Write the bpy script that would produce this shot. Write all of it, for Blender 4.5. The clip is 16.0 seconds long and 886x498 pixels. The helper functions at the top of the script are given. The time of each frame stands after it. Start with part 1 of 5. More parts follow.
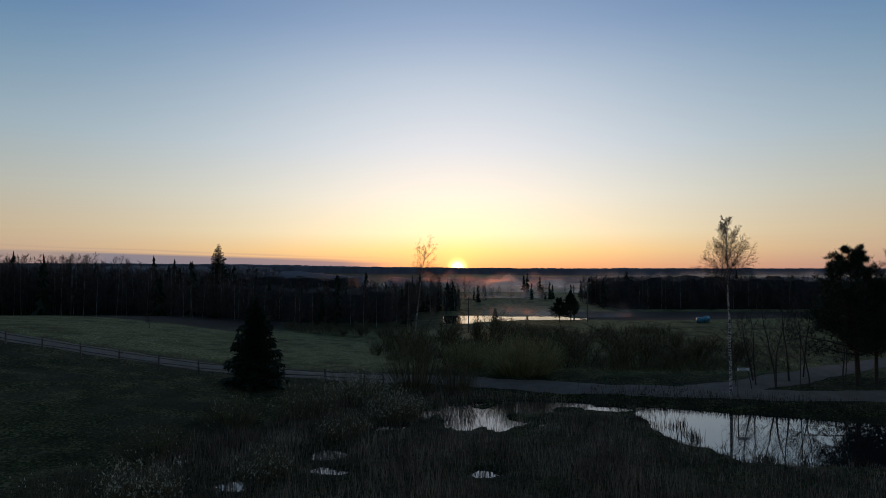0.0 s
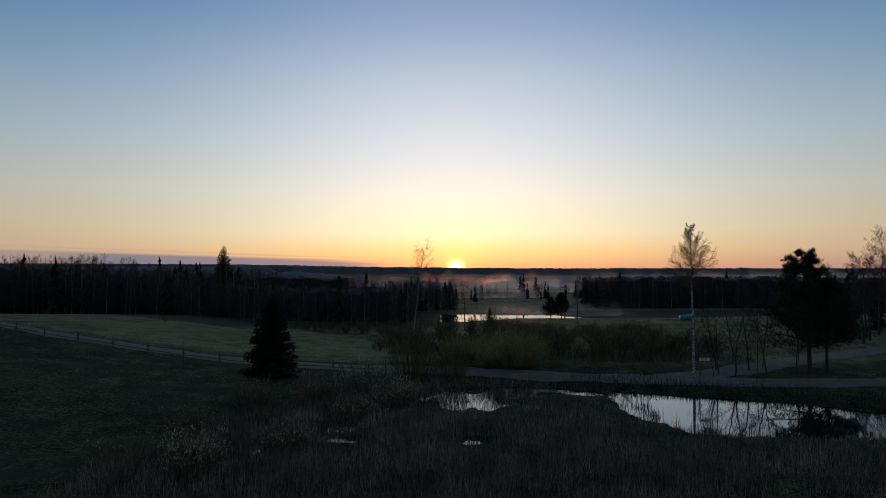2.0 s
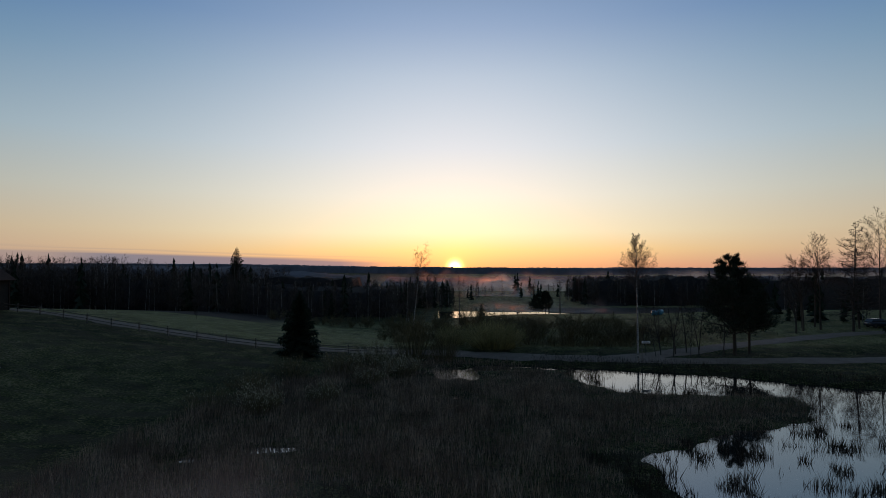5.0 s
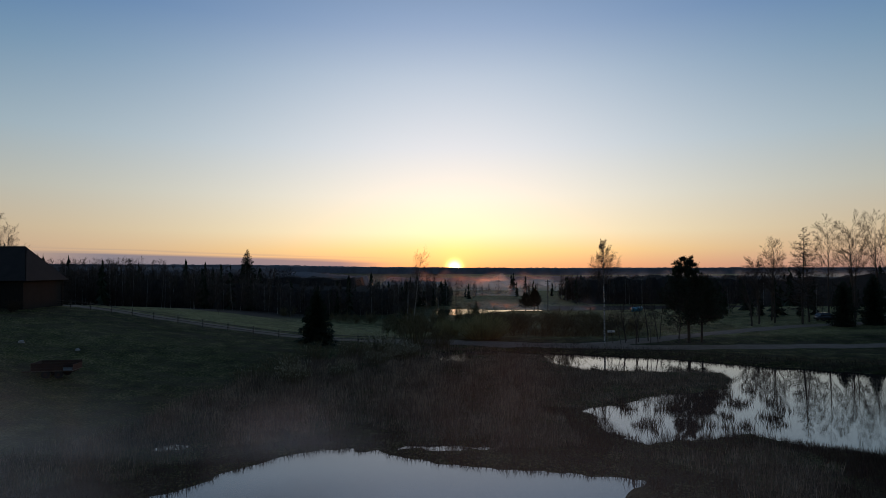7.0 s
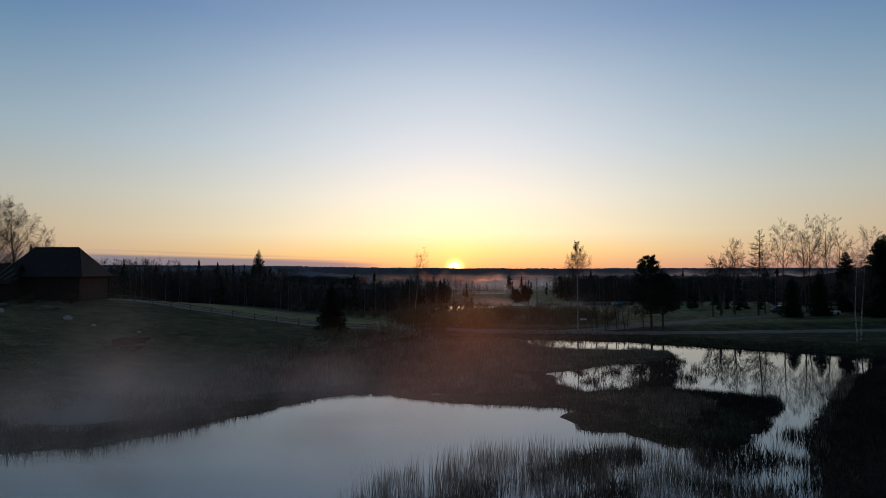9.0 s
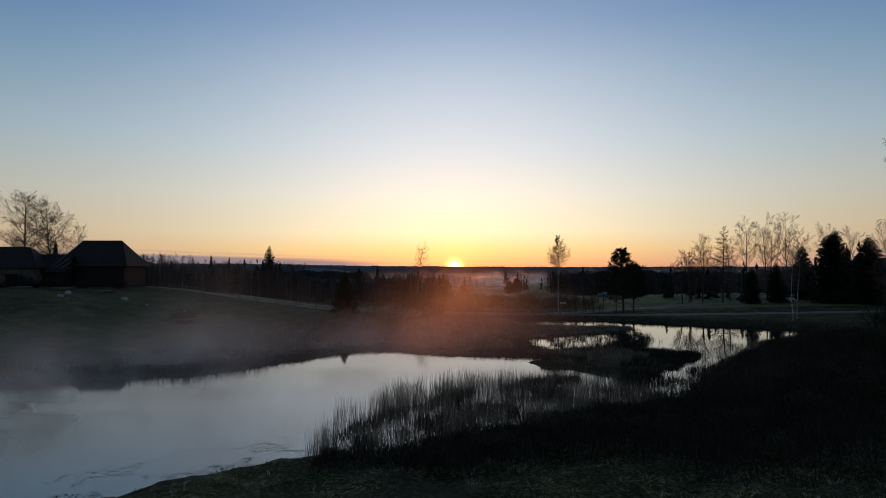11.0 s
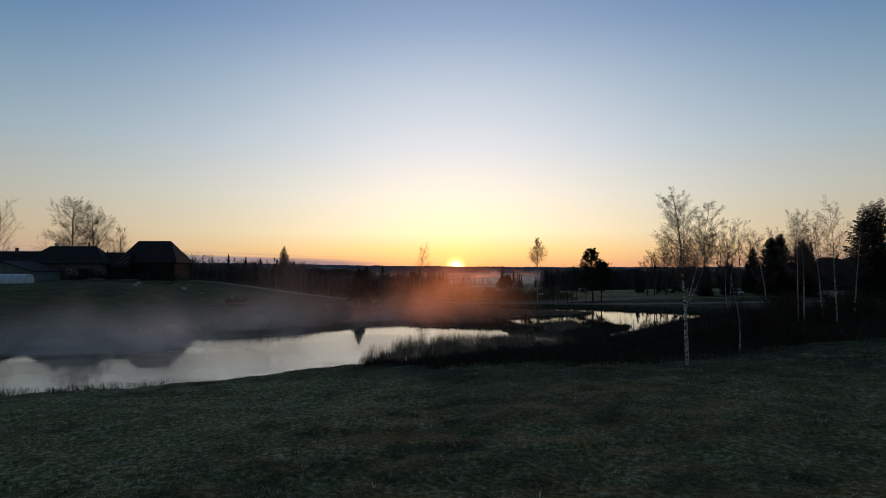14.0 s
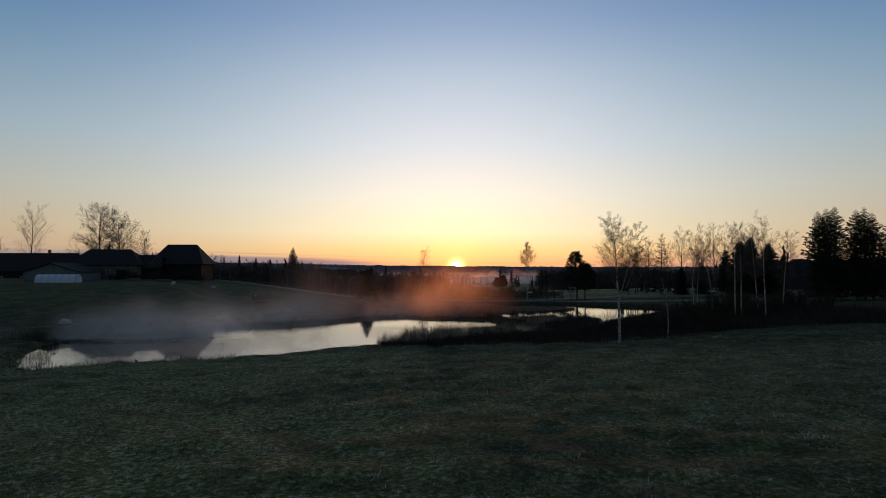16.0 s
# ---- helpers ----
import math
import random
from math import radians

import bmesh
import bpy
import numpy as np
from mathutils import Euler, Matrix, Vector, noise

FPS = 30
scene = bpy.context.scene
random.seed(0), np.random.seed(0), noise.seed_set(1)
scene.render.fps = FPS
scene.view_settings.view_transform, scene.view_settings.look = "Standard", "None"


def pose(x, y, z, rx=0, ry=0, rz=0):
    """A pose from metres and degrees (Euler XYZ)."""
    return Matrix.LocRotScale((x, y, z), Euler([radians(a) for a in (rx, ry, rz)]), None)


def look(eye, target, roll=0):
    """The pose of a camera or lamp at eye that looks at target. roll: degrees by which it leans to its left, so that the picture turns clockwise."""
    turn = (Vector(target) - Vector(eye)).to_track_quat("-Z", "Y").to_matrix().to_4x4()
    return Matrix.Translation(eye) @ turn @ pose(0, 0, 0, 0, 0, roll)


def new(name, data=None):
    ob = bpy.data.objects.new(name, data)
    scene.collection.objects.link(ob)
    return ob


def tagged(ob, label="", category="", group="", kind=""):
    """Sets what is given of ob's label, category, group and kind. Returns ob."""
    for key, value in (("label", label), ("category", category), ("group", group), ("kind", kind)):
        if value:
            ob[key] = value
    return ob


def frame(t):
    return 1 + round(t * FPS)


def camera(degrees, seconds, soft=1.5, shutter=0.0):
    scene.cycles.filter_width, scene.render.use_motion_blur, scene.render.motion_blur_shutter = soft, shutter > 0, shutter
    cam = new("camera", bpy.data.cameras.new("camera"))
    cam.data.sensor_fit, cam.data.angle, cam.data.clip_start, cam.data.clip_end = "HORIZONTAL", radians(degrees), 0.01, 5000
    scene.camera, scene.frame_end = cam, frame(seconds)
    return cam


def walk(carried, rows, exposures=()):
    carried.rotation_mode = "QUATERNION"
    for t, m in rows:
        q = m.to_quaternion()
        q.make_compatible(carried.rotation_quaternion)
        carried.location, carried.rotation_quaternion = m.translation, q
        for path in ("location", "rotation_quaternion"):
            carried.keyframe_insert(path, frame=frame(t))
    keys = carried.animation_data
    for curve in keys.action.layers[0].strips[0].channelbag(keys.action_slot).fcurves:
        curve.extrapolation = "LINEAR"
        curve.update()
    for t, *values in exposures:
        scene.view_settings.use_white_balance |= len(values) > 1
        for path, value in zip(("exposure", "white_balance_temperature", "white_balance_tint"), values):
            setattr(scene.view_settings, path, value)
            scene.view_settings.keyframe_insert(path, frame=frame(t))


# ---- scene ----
cam = camera(73.7, 16.0, soft=0.9)
METRES, EYE, TILT, LEAN, TURN, K = 100.0, 11.2, 1.92, 0.0, 0.0, 0.816
ROWS = [
    (0.0, 0.0, 0.0, 0.0, 0.0, 0.0, -0.0),
    (0.5, 0.0007, -0.0141, 0.0013, -0.05, -0.02, -0.01),
    (1.0, 0.0015, -0.0289, 0.0023, -0.1, -0.01, 0.02),
    (1.5, 0.0024, -0.0451, 0.0034, -0.13, -0.02, 0.04),
    (2.0, 0.003, -0.0635, 0.0044, -0.18, -0.0, 0.03),
    (2.5, 0.004, -0.0836, 0.0057, -0.22, -0.01, 0.03),
    (3.0, 0.0051, -0.105, 0.0072, -0.24, -0.04, 0.04),
    (3.5, 0.0061, -0.1275, 0.0089, -0.27, -0.09, 0.03),
    (4.0, 0.0072, -0.151, 0.0106, -0.29, -0.09, 0.03),
    (6.5, 0.0126, -0.2964, 0.0171, -0.36, -0.03, 0.1),
    (7.0, 0.0144, -0.3296, 0.019, -0.36, -0.04, 0.13),
    (7.5, 0.0158, -0.3644, 0.021, -0.35, -0.04, 0.15),
    (8.0, 0.0178, -0.3999, 0.0228, -0.31, -0.06, 0.16),
    (8.5, 0.0192, -0.4357, 0.0214, -0.31, -0.03, 0.14),
    (9.0, 0.0206, -0.4717, 0.0177, -0.32, 0.06, 0.16),
    (11.5, 0.0232, -0.6567, 0.001, -0.39, -0.07, 0.1),
    (12.0, 0.0244, -0.6939, -0.0011, -0.37, -0.06, 0.04),
    (12.5, 0.026, -0.7312, -0.0022, -0.32, -0.03, 0.03),
    (13.0, 0.0273, -0.7691, -0.0011, -0.28, -0.03, 0.01),
    (13.5, 0.0282, -0.8073, 0.0008, -0.25, -0.06, 0.04),
    (14.0, 0.0291, -0.8428, 0.0027, -0.21, -0.04, 0.01),
    (14.5, 0.0304, -0.8805, 0.0052, -0.18, -0.06, 0.01),
    (15.0, 0.0316, -0.9192, 0.0077, -0.15, -0.04, -0.01),
    (15.5, 0.0323, -0.9589, 0.0107, -0.14, -0.06, -0.01),
    (16.0, 0.0329, -0.9971, 0.0138, -0.12, -0.1, -0.01),
]
walk(cam, [(t, pose(0, 0, EYE, TILT, LEAN, TURN) @ pose(METRES * x * K, METRES * y, METRES * z * K, 90 + pitch * K, roll, yaw * K)) for t, x, y, z, yaw, pitch, roll in ROWS],
     exposures=[(0.0, 0.0), (16.0, 0.0)])

# ---------------------------------------------------------------- sky and sun
SUN_AZ, SUN_EL = 1.40, 0.06          # degrees right of +y, degrees above the horizon
sun_way = Vector((math.sin(radians(SUN_AZ)) * math.cos(radians(SUN_EL)), math.cos(radians(SUN_AZ)) * math.cos(radians(SUN_EL)), math.sin(radians(SUN_EL))))


def N(tree, kind, **values):
    """A node with its settings; a value for an input is given by its name."""
    n = tree.nodes.new(kind)
    for k, v in values.items():
        if k.startswith("in_"):
            key = k[3:]
            n.inputs[int(key) if key.isdigit() else key.replace("_", " ")].default_value = v
    return n


def math_node(tree, op, a, b=None, c=None, clamp=False):
    n = tree.nodes.new("ShaderNodeMath")
    n.operation, n.use_clamp = op, clamp
    for i, v in enumerate((a, b, c)):
        if v is None:
            continue
        if isinstance(v, (int, float)):
            n.inputs[i].default_value = v
        else:
            tree.links.new(v, n.inputs[i])
    return n.outputs[0]


def mix_colour(tree, kind, fac, a, b):
    n = tree.nodes.new("ShaderNodeMix")
    n.data_type, n.blend_type = "RGBA", kind
    for sock, v in ((n.inputs[0], fac), (n.inputs[6], a), (n.inputs[7], b)):
        if isinstance(v, (int, float)):
            sock.default_value = v
        elif isinstance(v, tuple):
            sock.default_value = (*v, 1)
        else:
            tree.links.new(v, sock)
    return n.outputs[2]


def ramp(tree, fac, stops, mode="LINEAR"):
    n = tree.nodes.new("ShaderNodeValToRGB")
    n.color_ramp.interpolation = mode
    el = n.color_ramp.elements
    while len(el) < len(stops):
        el.new(0.5)
    for e, (p, c) in zip(el, stops):
        e.position, e.color = p, (*c, 1)
    tree.links.new(fac, n.inputs[0])
    return n.outputs[0]


def build_world():
    w = bpy.data.worlds.new("dawn_sky")
    scene.world = w
    w.use_nodes = True
    t = w.node_tree
    t.nodes.clear()
    out = t.nodes.new("ShaderNodeOutputWorld")
    bg = t.nodes.new("ShaderNodeBackground")
    sky = t.nodes.new("ShaderNodeTexSky")
    sky.sky_type, sky.sun_disc = "NISHITA", False
    sky.sun_elevation, sky.sun_rotation = radians(1.1), radians(SUN_AZ)
    sky.air_density, sky.dust_density, sky.ozone_density = 1.0, 1.5, 1.0
    co = t.nodes.new("ShaderNodeTexCoord").outputs["Generated"]
    sep = t.nodes.new("ShaderNodeSeparateXYZ")
    t.links.new(co, sep.inputs[0])
    z = sep.outputs[2]
    dot = t.nodes.new("ShaderNodeVectorMath")
    dot.operation = "DOT_PRODUCT"
    dot.inputs[1].default_value = sun_way
    t.links.new(co, dot.inputs[0])
    angle = math_node(t, "ARCCOSINE", math_node(t, "MINIMUM", dot.outputs["Value"], 1.0))
    up = math_node(t, "MAXIMUM", z, 0.0)
    # the gradient of the clear dawn sky from the horizon to the zenith
    side = ramp(t, up, SKY_SIDE)
    # the wide pale glow above the sun
    wide = math_node(t, "POWER", 2.718, math_node(t, "MULTIPLY", math_node(t, "POWER", math_node(t, "DIVIDE", angle, radians(26)), 2.0), -1.0))
    sunny = ramp(t, up, SKY_SUN)
    col = mix_colour(t, "MIX", wide, side, sunny)
    # away from the sun the sky is darker and bluer
    back = math_node(t, "MULTIPLY_ADD", dot.outputs["Value"], 0.26, 0.74)
    grey = t.nodes.new("ShaderNodeCombineColor")
    for i in range(3):
        t.links.new(back, grey.inputs[i])
    col = mix_colour(t, "MULTIPLY", 1.0, col, grey.outputs[0])
    # low bank of cloud to the left of the sun
    flat = t.nodes.new("ShaderNodeMapping")
    flat.inputs["Scale"].default_value = (3.0, 3.0, 260.0)
    t.links.new(co, flat.inputs[0])
    nz = N(t, "ShaderNodeTexNoise", in_Scale=1.0, in_Detail=3.0)
    t.links.new(flat.outputs[0], nz.inputs["Vector"])
    wave = math_node(t, "MULTIPLY_ADD", nz.outputs[0], 0.006, -0.003)
    zz = math_node(t, "ADD", math_node(t, "MULTIPLY_ADD", sep.outputs[0], 0.031, 0.014), math_node(t, "ADD", z, wave))
    left = math_node(t, "MULTIPLY_ADD", sep.outputs[0], -9.0, -0.5, clamp=True)
    bank = math_node(t, "MULTIPLY", ramp(t, math_node(t, "MULTIPLY", zz, 20.0), [(0.0, (1, 1, 1)), (0.40, (1, 1, 1)), (0.48, (0.1, 0.1, 0.1)), (0.52, (0, 0, 0)), (0.55, (0.25, 0.25, 0.25)), (0.60, (0, 0, 0))]), left)
    edge = ramp(t, math_node(t, "MULTIPLY_ADD", sep.outputs[0], -1.0, 0.0), [(0.05, (0, 0, 0)), (0.12, (1, 1, 1)), (0.49, (1, 1, 1)), (0.56, (0.5, 0.5, 0.5))])
    bank = math_node(t, "MULTIPLY", math_node(t, "MULTIPLY", bank, edge), 0.9)
    col = mix_colour(t, "MIX", bank, col, CLOUD)
    # aureole and disc
    halo = math_node(t, "POWER", 2.718, math_node(t, "DIVIDE", angle, -radians(1.9)))
    c2 = mix_colour(t, "MULTIPLY", 1.0, HALO, halo)
    col = mix_colour(t, "ADD", 1.0, col, c2)
    disc = math_node(t, "POWER", 2.718, math_node(t, "MULTIPLY", math_node(t, "POWER", math_node(t, "DIVIDE", angle, radians(0.50)), 2.0), -1.0))
    c3 = mix_colour(t, "MULTIPLY", 1.0, DISC, disc)
    col = mix_colour(t, "ADD", 1.0, col, c3)
    thin = mix_colour(t, "MULTIPLY", 1.0, sky.outputs[0], (0.02, 0.02, 0.02))
    col = mix_colour(t, "ADD", 1.0, col, thin)
    t.links.new(col, bg.inputs[0])
    bg.inputs[1].default_value = 1.0
    t.links.new(bg.outputs[0], out.inputs[0])


SKY_SIDE = [(0.0, (0.44, 0.26, 0.24)), (0.03, (0.54, 0.375, 0.28)), (0.06, (0.54, 0.41, 0.285)), (0.12, (0.445, 0.440, 0.390)),
            (0.20, (0.305, 0.400, 0.465)), (0.31, (0.14, 0.265, 0.407)), (0.38, (0.075, 0.19, 0.38)), (0.60, (0.075, 0.15, 0.28)), (1.0, (0.075, 0.12, 0.22))]
SKY_SUN = [(0.0, (0.97, 0.42, 0.18)), (0.03, (0.97, 0.69, 0.29)), (0.06, (0.94, 0.86, 0.58)), (0.12, (0.89, 0.87, 0.75)),
           (0.20, (0.77, 0.81, 0.84)), (0.31, (0.685, 0.75, 0.827)), (0.40, (0.50, 0.60, 0.76)), (0.60, (0.15, 0.23, 0.38)), (1.0, (0.075, 0.12, 0.22))]
SKY_SIDE = [(p, (r * 0.95, g * 0.985, b)) for p, (r, g, b) in SKY_SIDE]
SKY_SUN = [(p, (r * 0.98, g, b * 1.04)) for p, (r, g, b) in SKY_SUN]
CLOUD = (0.165, 0.19, 0.255)
HALO = (0.60, 0.22, 0.0)
DISC = (14.0, 7.0, 2.0)
build_world()

lamp = bpy.data.lights.new("sun", "SUN")
lamp.energy, lamp.angle, lamp.color = 0.36, radians(0.6), (1.0, 0.29, 0.08)
sun = new("sun", lamp)
# refraction lifts the light a little over the horizon
sun.matrix_world = look(Vector((sun_way.x, sun_way.y, math.sin(radians(1.1)))) * 100, (0, 0, 0))

# ---------------------------------------------------------------- materials


def surface(name, colours, scale=1.0, fine=12.0, rough=0.9, bump=0.3, bump_scale=None, spread=(0.3, 0.7), island=0.0, metal=0.0, stretch=(1, 1, 1), spec=0.3, weight=0.5):
    """A material whose colour wanders between two colours at two scales, with fine relief. island: how far each separate piece differs in brightness."""
    m = bpy.data.materials.new(name)
    m.use_nodes = True
    t = m.node_tree
    b = t.nodes["Principled BSDF"]
    co = t.nodes.new("ShaderNodeTexCoord").outputs["Object"]
    mp = t.nodes.new("ShaderNodeMapping")
    mp.inputs["Scale"].default_value = stretch
    t.links.new(co, mp.inputs[0])
    big = N(t, "ShaderNodeTexNoise", in_Scale=scale, in_Detail=5.0, in_Roughness=0.6)
    small = N(t, "ShaderNodeTexNoise", in_Scale=fine, in_Detail=6.0, in_Roughness=0.7)
    for n in (big, small):
        t.links.new(mp.outputs[0], n.inputs["Vector"])
    f = math_node(t, "MULTIPLY_ADD", small.outputs[0], weight, math_node(t, "MULTIPLY", big.outputs[0], 1 - weight))
    lo, hi = spread
    stops = [(lo + (hi - lo) * i / max(1, len(colours) - 1), c) for i, c in enumerate(colours)]
    col = ramp(t, f, stops)
    if island:
        g = t.nodes.new("ShaderNodeNewGeometry").outputs["Random Per Island"]
        hsv = t.nodes.new("ShaderNodeHueSaturation")
        t.links.new(math_node(t, "MULTIPLY_ADD", g, 2 * island, 1 - island), hsv.inputs["Value"])
        t.links.new(col, hsv.inputs["Color"])
        col = hsv.outputs[0]
    t.links.new(col, b.inputs["Base Color"])
    b.inputs["Roughness"].default_value = rough
    b.inputs["Metallic"].default_value = metal
    b.inputs["Specular IOR Level"].default_value = spec
    if bump:
        bp = N(t, "ShaderNodeBump", in_Strength=bump, in_Distance=0.05 if bump < 0.9 else 0.18)
        t.links.new(small.outputs[0], bp.inputs["Height"])
        t.links.new(bp.outputs[0], b.inputs["Normal"])
    return m


def birch_bark():
    m = surface("birch_bark", [(0.35, 0.33, 0.30), (0.62, 0.60, 0.56)], 1.5, 9.0, 0.7, 0.3)
    t = m.node_tree
    b = t.nodes["Principled BSDF"]
    old = b.inputs["Base Color"].links[0].from_socket
    co = t.nodes.new("ShaderNodeTexCoord").outputs["Object"]
    mp = t.nodes.new("ShaderNodeMapping")
    mp.inputs["Scale"].default_value = (2.2, 2.2, 5.0)
    t.links.new(co, mp.inputs[0])
    n = N(t, "ShaderNodeTexNoise", in_Scale=1.6, in_Detail=4.0, in_Roughness=0.7)
    t.links.new(mp.outputs[0], n.inputs["Vector"])
    sep = t.nodes.new("ShaderNodeSeparateXYZ")
    t.links.new(co, sep.inputs[0])
    dark = ramp(t, n.outputs[0], [(0.47, (0, 0, 0)), (0.55, (1, 1, 1))])
    t.links.new(mix_colour(t, "MIX", dark, old, (0.03, 0.028, 0.026)), b.inputs["Base Color"])
    return m


def water_material():
    m = bpy.data.materials.new("still_water")
    m.use_nodes = True
    t = m.node_tree
    b = t.nodes["Principled BSDF"]
    co = t.nodes.new("ShaderNodeTexCoord").outputs["Object"]
    film = N(t, "ShaderNodeTexNoise", in_Scale=0.16, in_Detail=6.0, in_Roughness=0.65)
    rip = N(t, "ShaderNodeTexNoise", in_Scale=2.3, in_Detail=4.0)
    for n in (film, rip):
        t.links.new(co, n.inputs["Vector"])
    t.links.new(ramp(t, film.outputs[0], [(0.45, (0.015, 0.015, 0.015)), (0.65, (0.06, 0.06, 0.06))]), b.inputs["Roughness"])
    b.inputs["Base Color"].default_value = (0.012, 0.014, 0.014, 1)
    b.inputs["IOR"].default_value = 3.0
    b.inputs["Specular IOR Level"].default_value = 0.5
    bp = N(t, "ShaderNodeBump", in_Strength=0.05, in_Distance=0.02)
    t.links.new(rip.outputs[0], bp.inputs["Height"])
    t.links.new(bp.outputs[0], b.inputs["Normal"])
    return m


def mottle(m, dead):
    """Withered brown patches in the grass."""
    t = m.node_tree
    b = t.nodes["Principled BSDF"]
    old = b.inputs["Base Color"].links[0].from_socket
    mp = t.nodes.new("ShaderNodeMapping")
    mp.inputs["Scale"].default_value = (0.5, 1.0, 1.0)
    t.links.new(t.nodes.new("ShaderNodeTexCoord").outputs["Object"], mp.inputs[0])
    n = N(t, "ShaderNodeTexNoise", in_Scale=0.5, in_Detail=8.0, in_Roughness=0.68, in_Distortion=0.4)
    t.links.new(mp.outputs[0], n.inputs["Vector"])
    brown = ramp(t, n.outputs[0], [(0.46, (0, 0, 0)), (0.60, (0.85, 0.85, 0.85))])
    t.links.new(mix_colour(t, "MIX", brown, old, dead), b.inputs["Base Color"])


def fields(m):
    """Paler, frostier fields and darker wet pasture, by the mesh's own frost layer; its colours also hold raking light.
    """
    t = m.node_tree
    b = t.nodes["Principled BSDF"]
    old = b.inputs["Base Color"].links[0].from_socket
    att = t.nodes.new("ShaderNodeAttribute")
    att.attribute_name = "frost"
    n = N(t, "ShaderNodeTexNoise", in_Scale=4.2, in_Detail=8.0, in_Roughness=0.72)
    t.links.new(t.nodes.new("ShaderNodeTexCoord").outputs["Object"], n.inputs["Vector"])
    # frost colours, warmed to hold the low sun raking over the fields
    lit_rime = ramp(t, n.outputs[0], [(0.36, (0.035, 0.055, 0.012)), (0.5, (0.15, 0.15, 0.042)), (0.60, (0.40, 0.36, 0.22)), (0.68, (0.56, 0.52, 0.40))])
    col = mix_colour(t, "MIX", att.outputs["Fac"], old, lit_rime)
    soil = t.nodes.new("ShaderNodeAttribute")
    soil.attribute_name = "soil"
    clod = ramp(t, n.outputs[0], [(0.35, (0.028, 0.021, 0.017)), (0.65, (0.085, 0.066, 0.052))])
    t.links.new(mix_colour(t, "MIX", soil.outputs["Fac"], col, clod), b.inputs["Base Color"])
    return m


GRASS = surface("frosted_grass", [(0.006, 0.012, 0.003), (0.026, 0.038, 0.008), (0.058, 0.066, 0.017), (0.150, 0.136, 0.07)], 0.45, 5.0, 0.95, 1.0, spread=(0.45, 0.57), spec=0.1, weight=0.70)
BLADE = surface("grass_blades", [(0.045, 0.056, 0.018), (0.13, 0.145, 0.048), (0.30, 0.28, 0.17), (0.52, 0.50, 0.42)], 0.45, 3.4, 0.9, 0.0, spread=(0.43, 0.58), island=0.6, spec=0.15, weight=0.66)
mottle(GRASS, (0.038, 0.034, 0.020))
mottle(BLADE, (0.14, 0.118, 0.075))
GRASS = fields(GRASS)
GRAVEL = surface("gravel_road", [(0.085, 0.066, 0.05), (0.21, 0.17, 0.132)], 0.8, 6.0, 0.95, 0.5)
REED = surface("dry_reed", [(0.06, 0.043, 0.030), (0.24, 0.175, 0.12), (0.52, 0.40, 0.28)], 0.35, 2.0, 0.8, 0.0, island=0.6, spec=0.2)
BARK = surface("dark_bark", [(0.035, 0.028, 0.022), (0.09, 0.075, 0.06)], 2.0, 14.0, 0.95, 0.6, stretch=(1, 1, 0.3))
FINE = surface("fine_birch_twigs", [(0.05, 0.036, 0.03), (0.13, 0.10, 0.085)], 1.0, 5.0, 0.9, 0.0, island=0.3)
WOODTWIG = surface("brown_wood_twigs", [(0.034, 0.026, 0.021), (0.10, 0.077, 0.06)], 0.05, 2.0, 0.9, 0.0, island=0.5)
OLIVE = surface("olive_willow_shoots", [(0.16, 0.15, 0.055), (0.38, 0.33, 0.14)], 0.6, 4.0, 0.85, 0.0, island=0.5)
MARSHREED = surface("dark_marsh_reed", [(0.05, 0.035, 0.026), (0.205, 0.148, 0.105), (0.55, 0.42, 0.31)], 0.35, 2.0, 0.8, 0.0, island=0.65, spec=0.2)
TWIG = surface("bare_twigs", [(0.025, 0.019, 0.016), (0.06, 0.046, 0.037)], 1.0, 5.0, 0.9, 0.0, island=0.3)
BIRCH = birch_bark()
NEEDLE = surface("spruce_needles", [(0.010, 0.018, 0.010), (0.028, 0.042, 0.022)], 1.0, 6.0, 0.8, 0.0, island=0.4, spec=0.2)
PINE = surface("pine_needles", [(0.014, 0.022, 0.012), (0.035, 0.05, 0.028)], 1.0, 6.0, 0.8, 0.0, island=0.4, spec=0.2)
WILLOW = surface("willow_stems", [(0.06, 0.05, 0.022), (0.17, 0.14, 0.065)], 0.6, 4.0, 0.85, 0.0, island=0.5)
CATKIN = surface("willow_catkins", [(0.42, 0.39, 0.28), (0.66, 0.62, 0.46)], 2.0, 9.0, 0.9, 0.0, island=0.3)
TARRED = surface("dark_barn_boards", [(0.006, 0.0055, 0.005), (0.018, 0.016, 0.014)], 0.8, 6.0, 0.9, 0.4, stretch=(1, 1, 0.25))
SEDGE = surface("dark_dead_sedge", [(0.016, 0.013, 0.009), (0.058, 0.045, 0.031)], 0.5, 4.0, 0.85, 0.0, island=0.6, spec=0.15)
TIMBER = surface("weathered_timber", [(0.08, 0.068, 0.056), (0.19, 0.165, 0.14)], 0.8, 6.0, 0.9, 0.4, stretch=(1, 1, 0.25))
ROOFING = surface("old_roof_sheet", [(0.009, 0.0085, 0.0085), (0.025, 0.023, 0.022)], 0.7, 5.0, 0.85, 0.3)
PLASTER = surface("pale_plaster", [(0.32, 0.30, 0.27), (0.48, 0.46, 0.42)], 0.6, 5.0, 0.9, 0.2)
# pale and bluish: the haze of distance is put into this base colour
HAZYWOOD = surface("hazy_far_wood", [(0.07, 0.075, 0.085), (0.14, 0.14, 0.155)], 0.02, 0.3, 0.95, 0.0, spec=0.1)
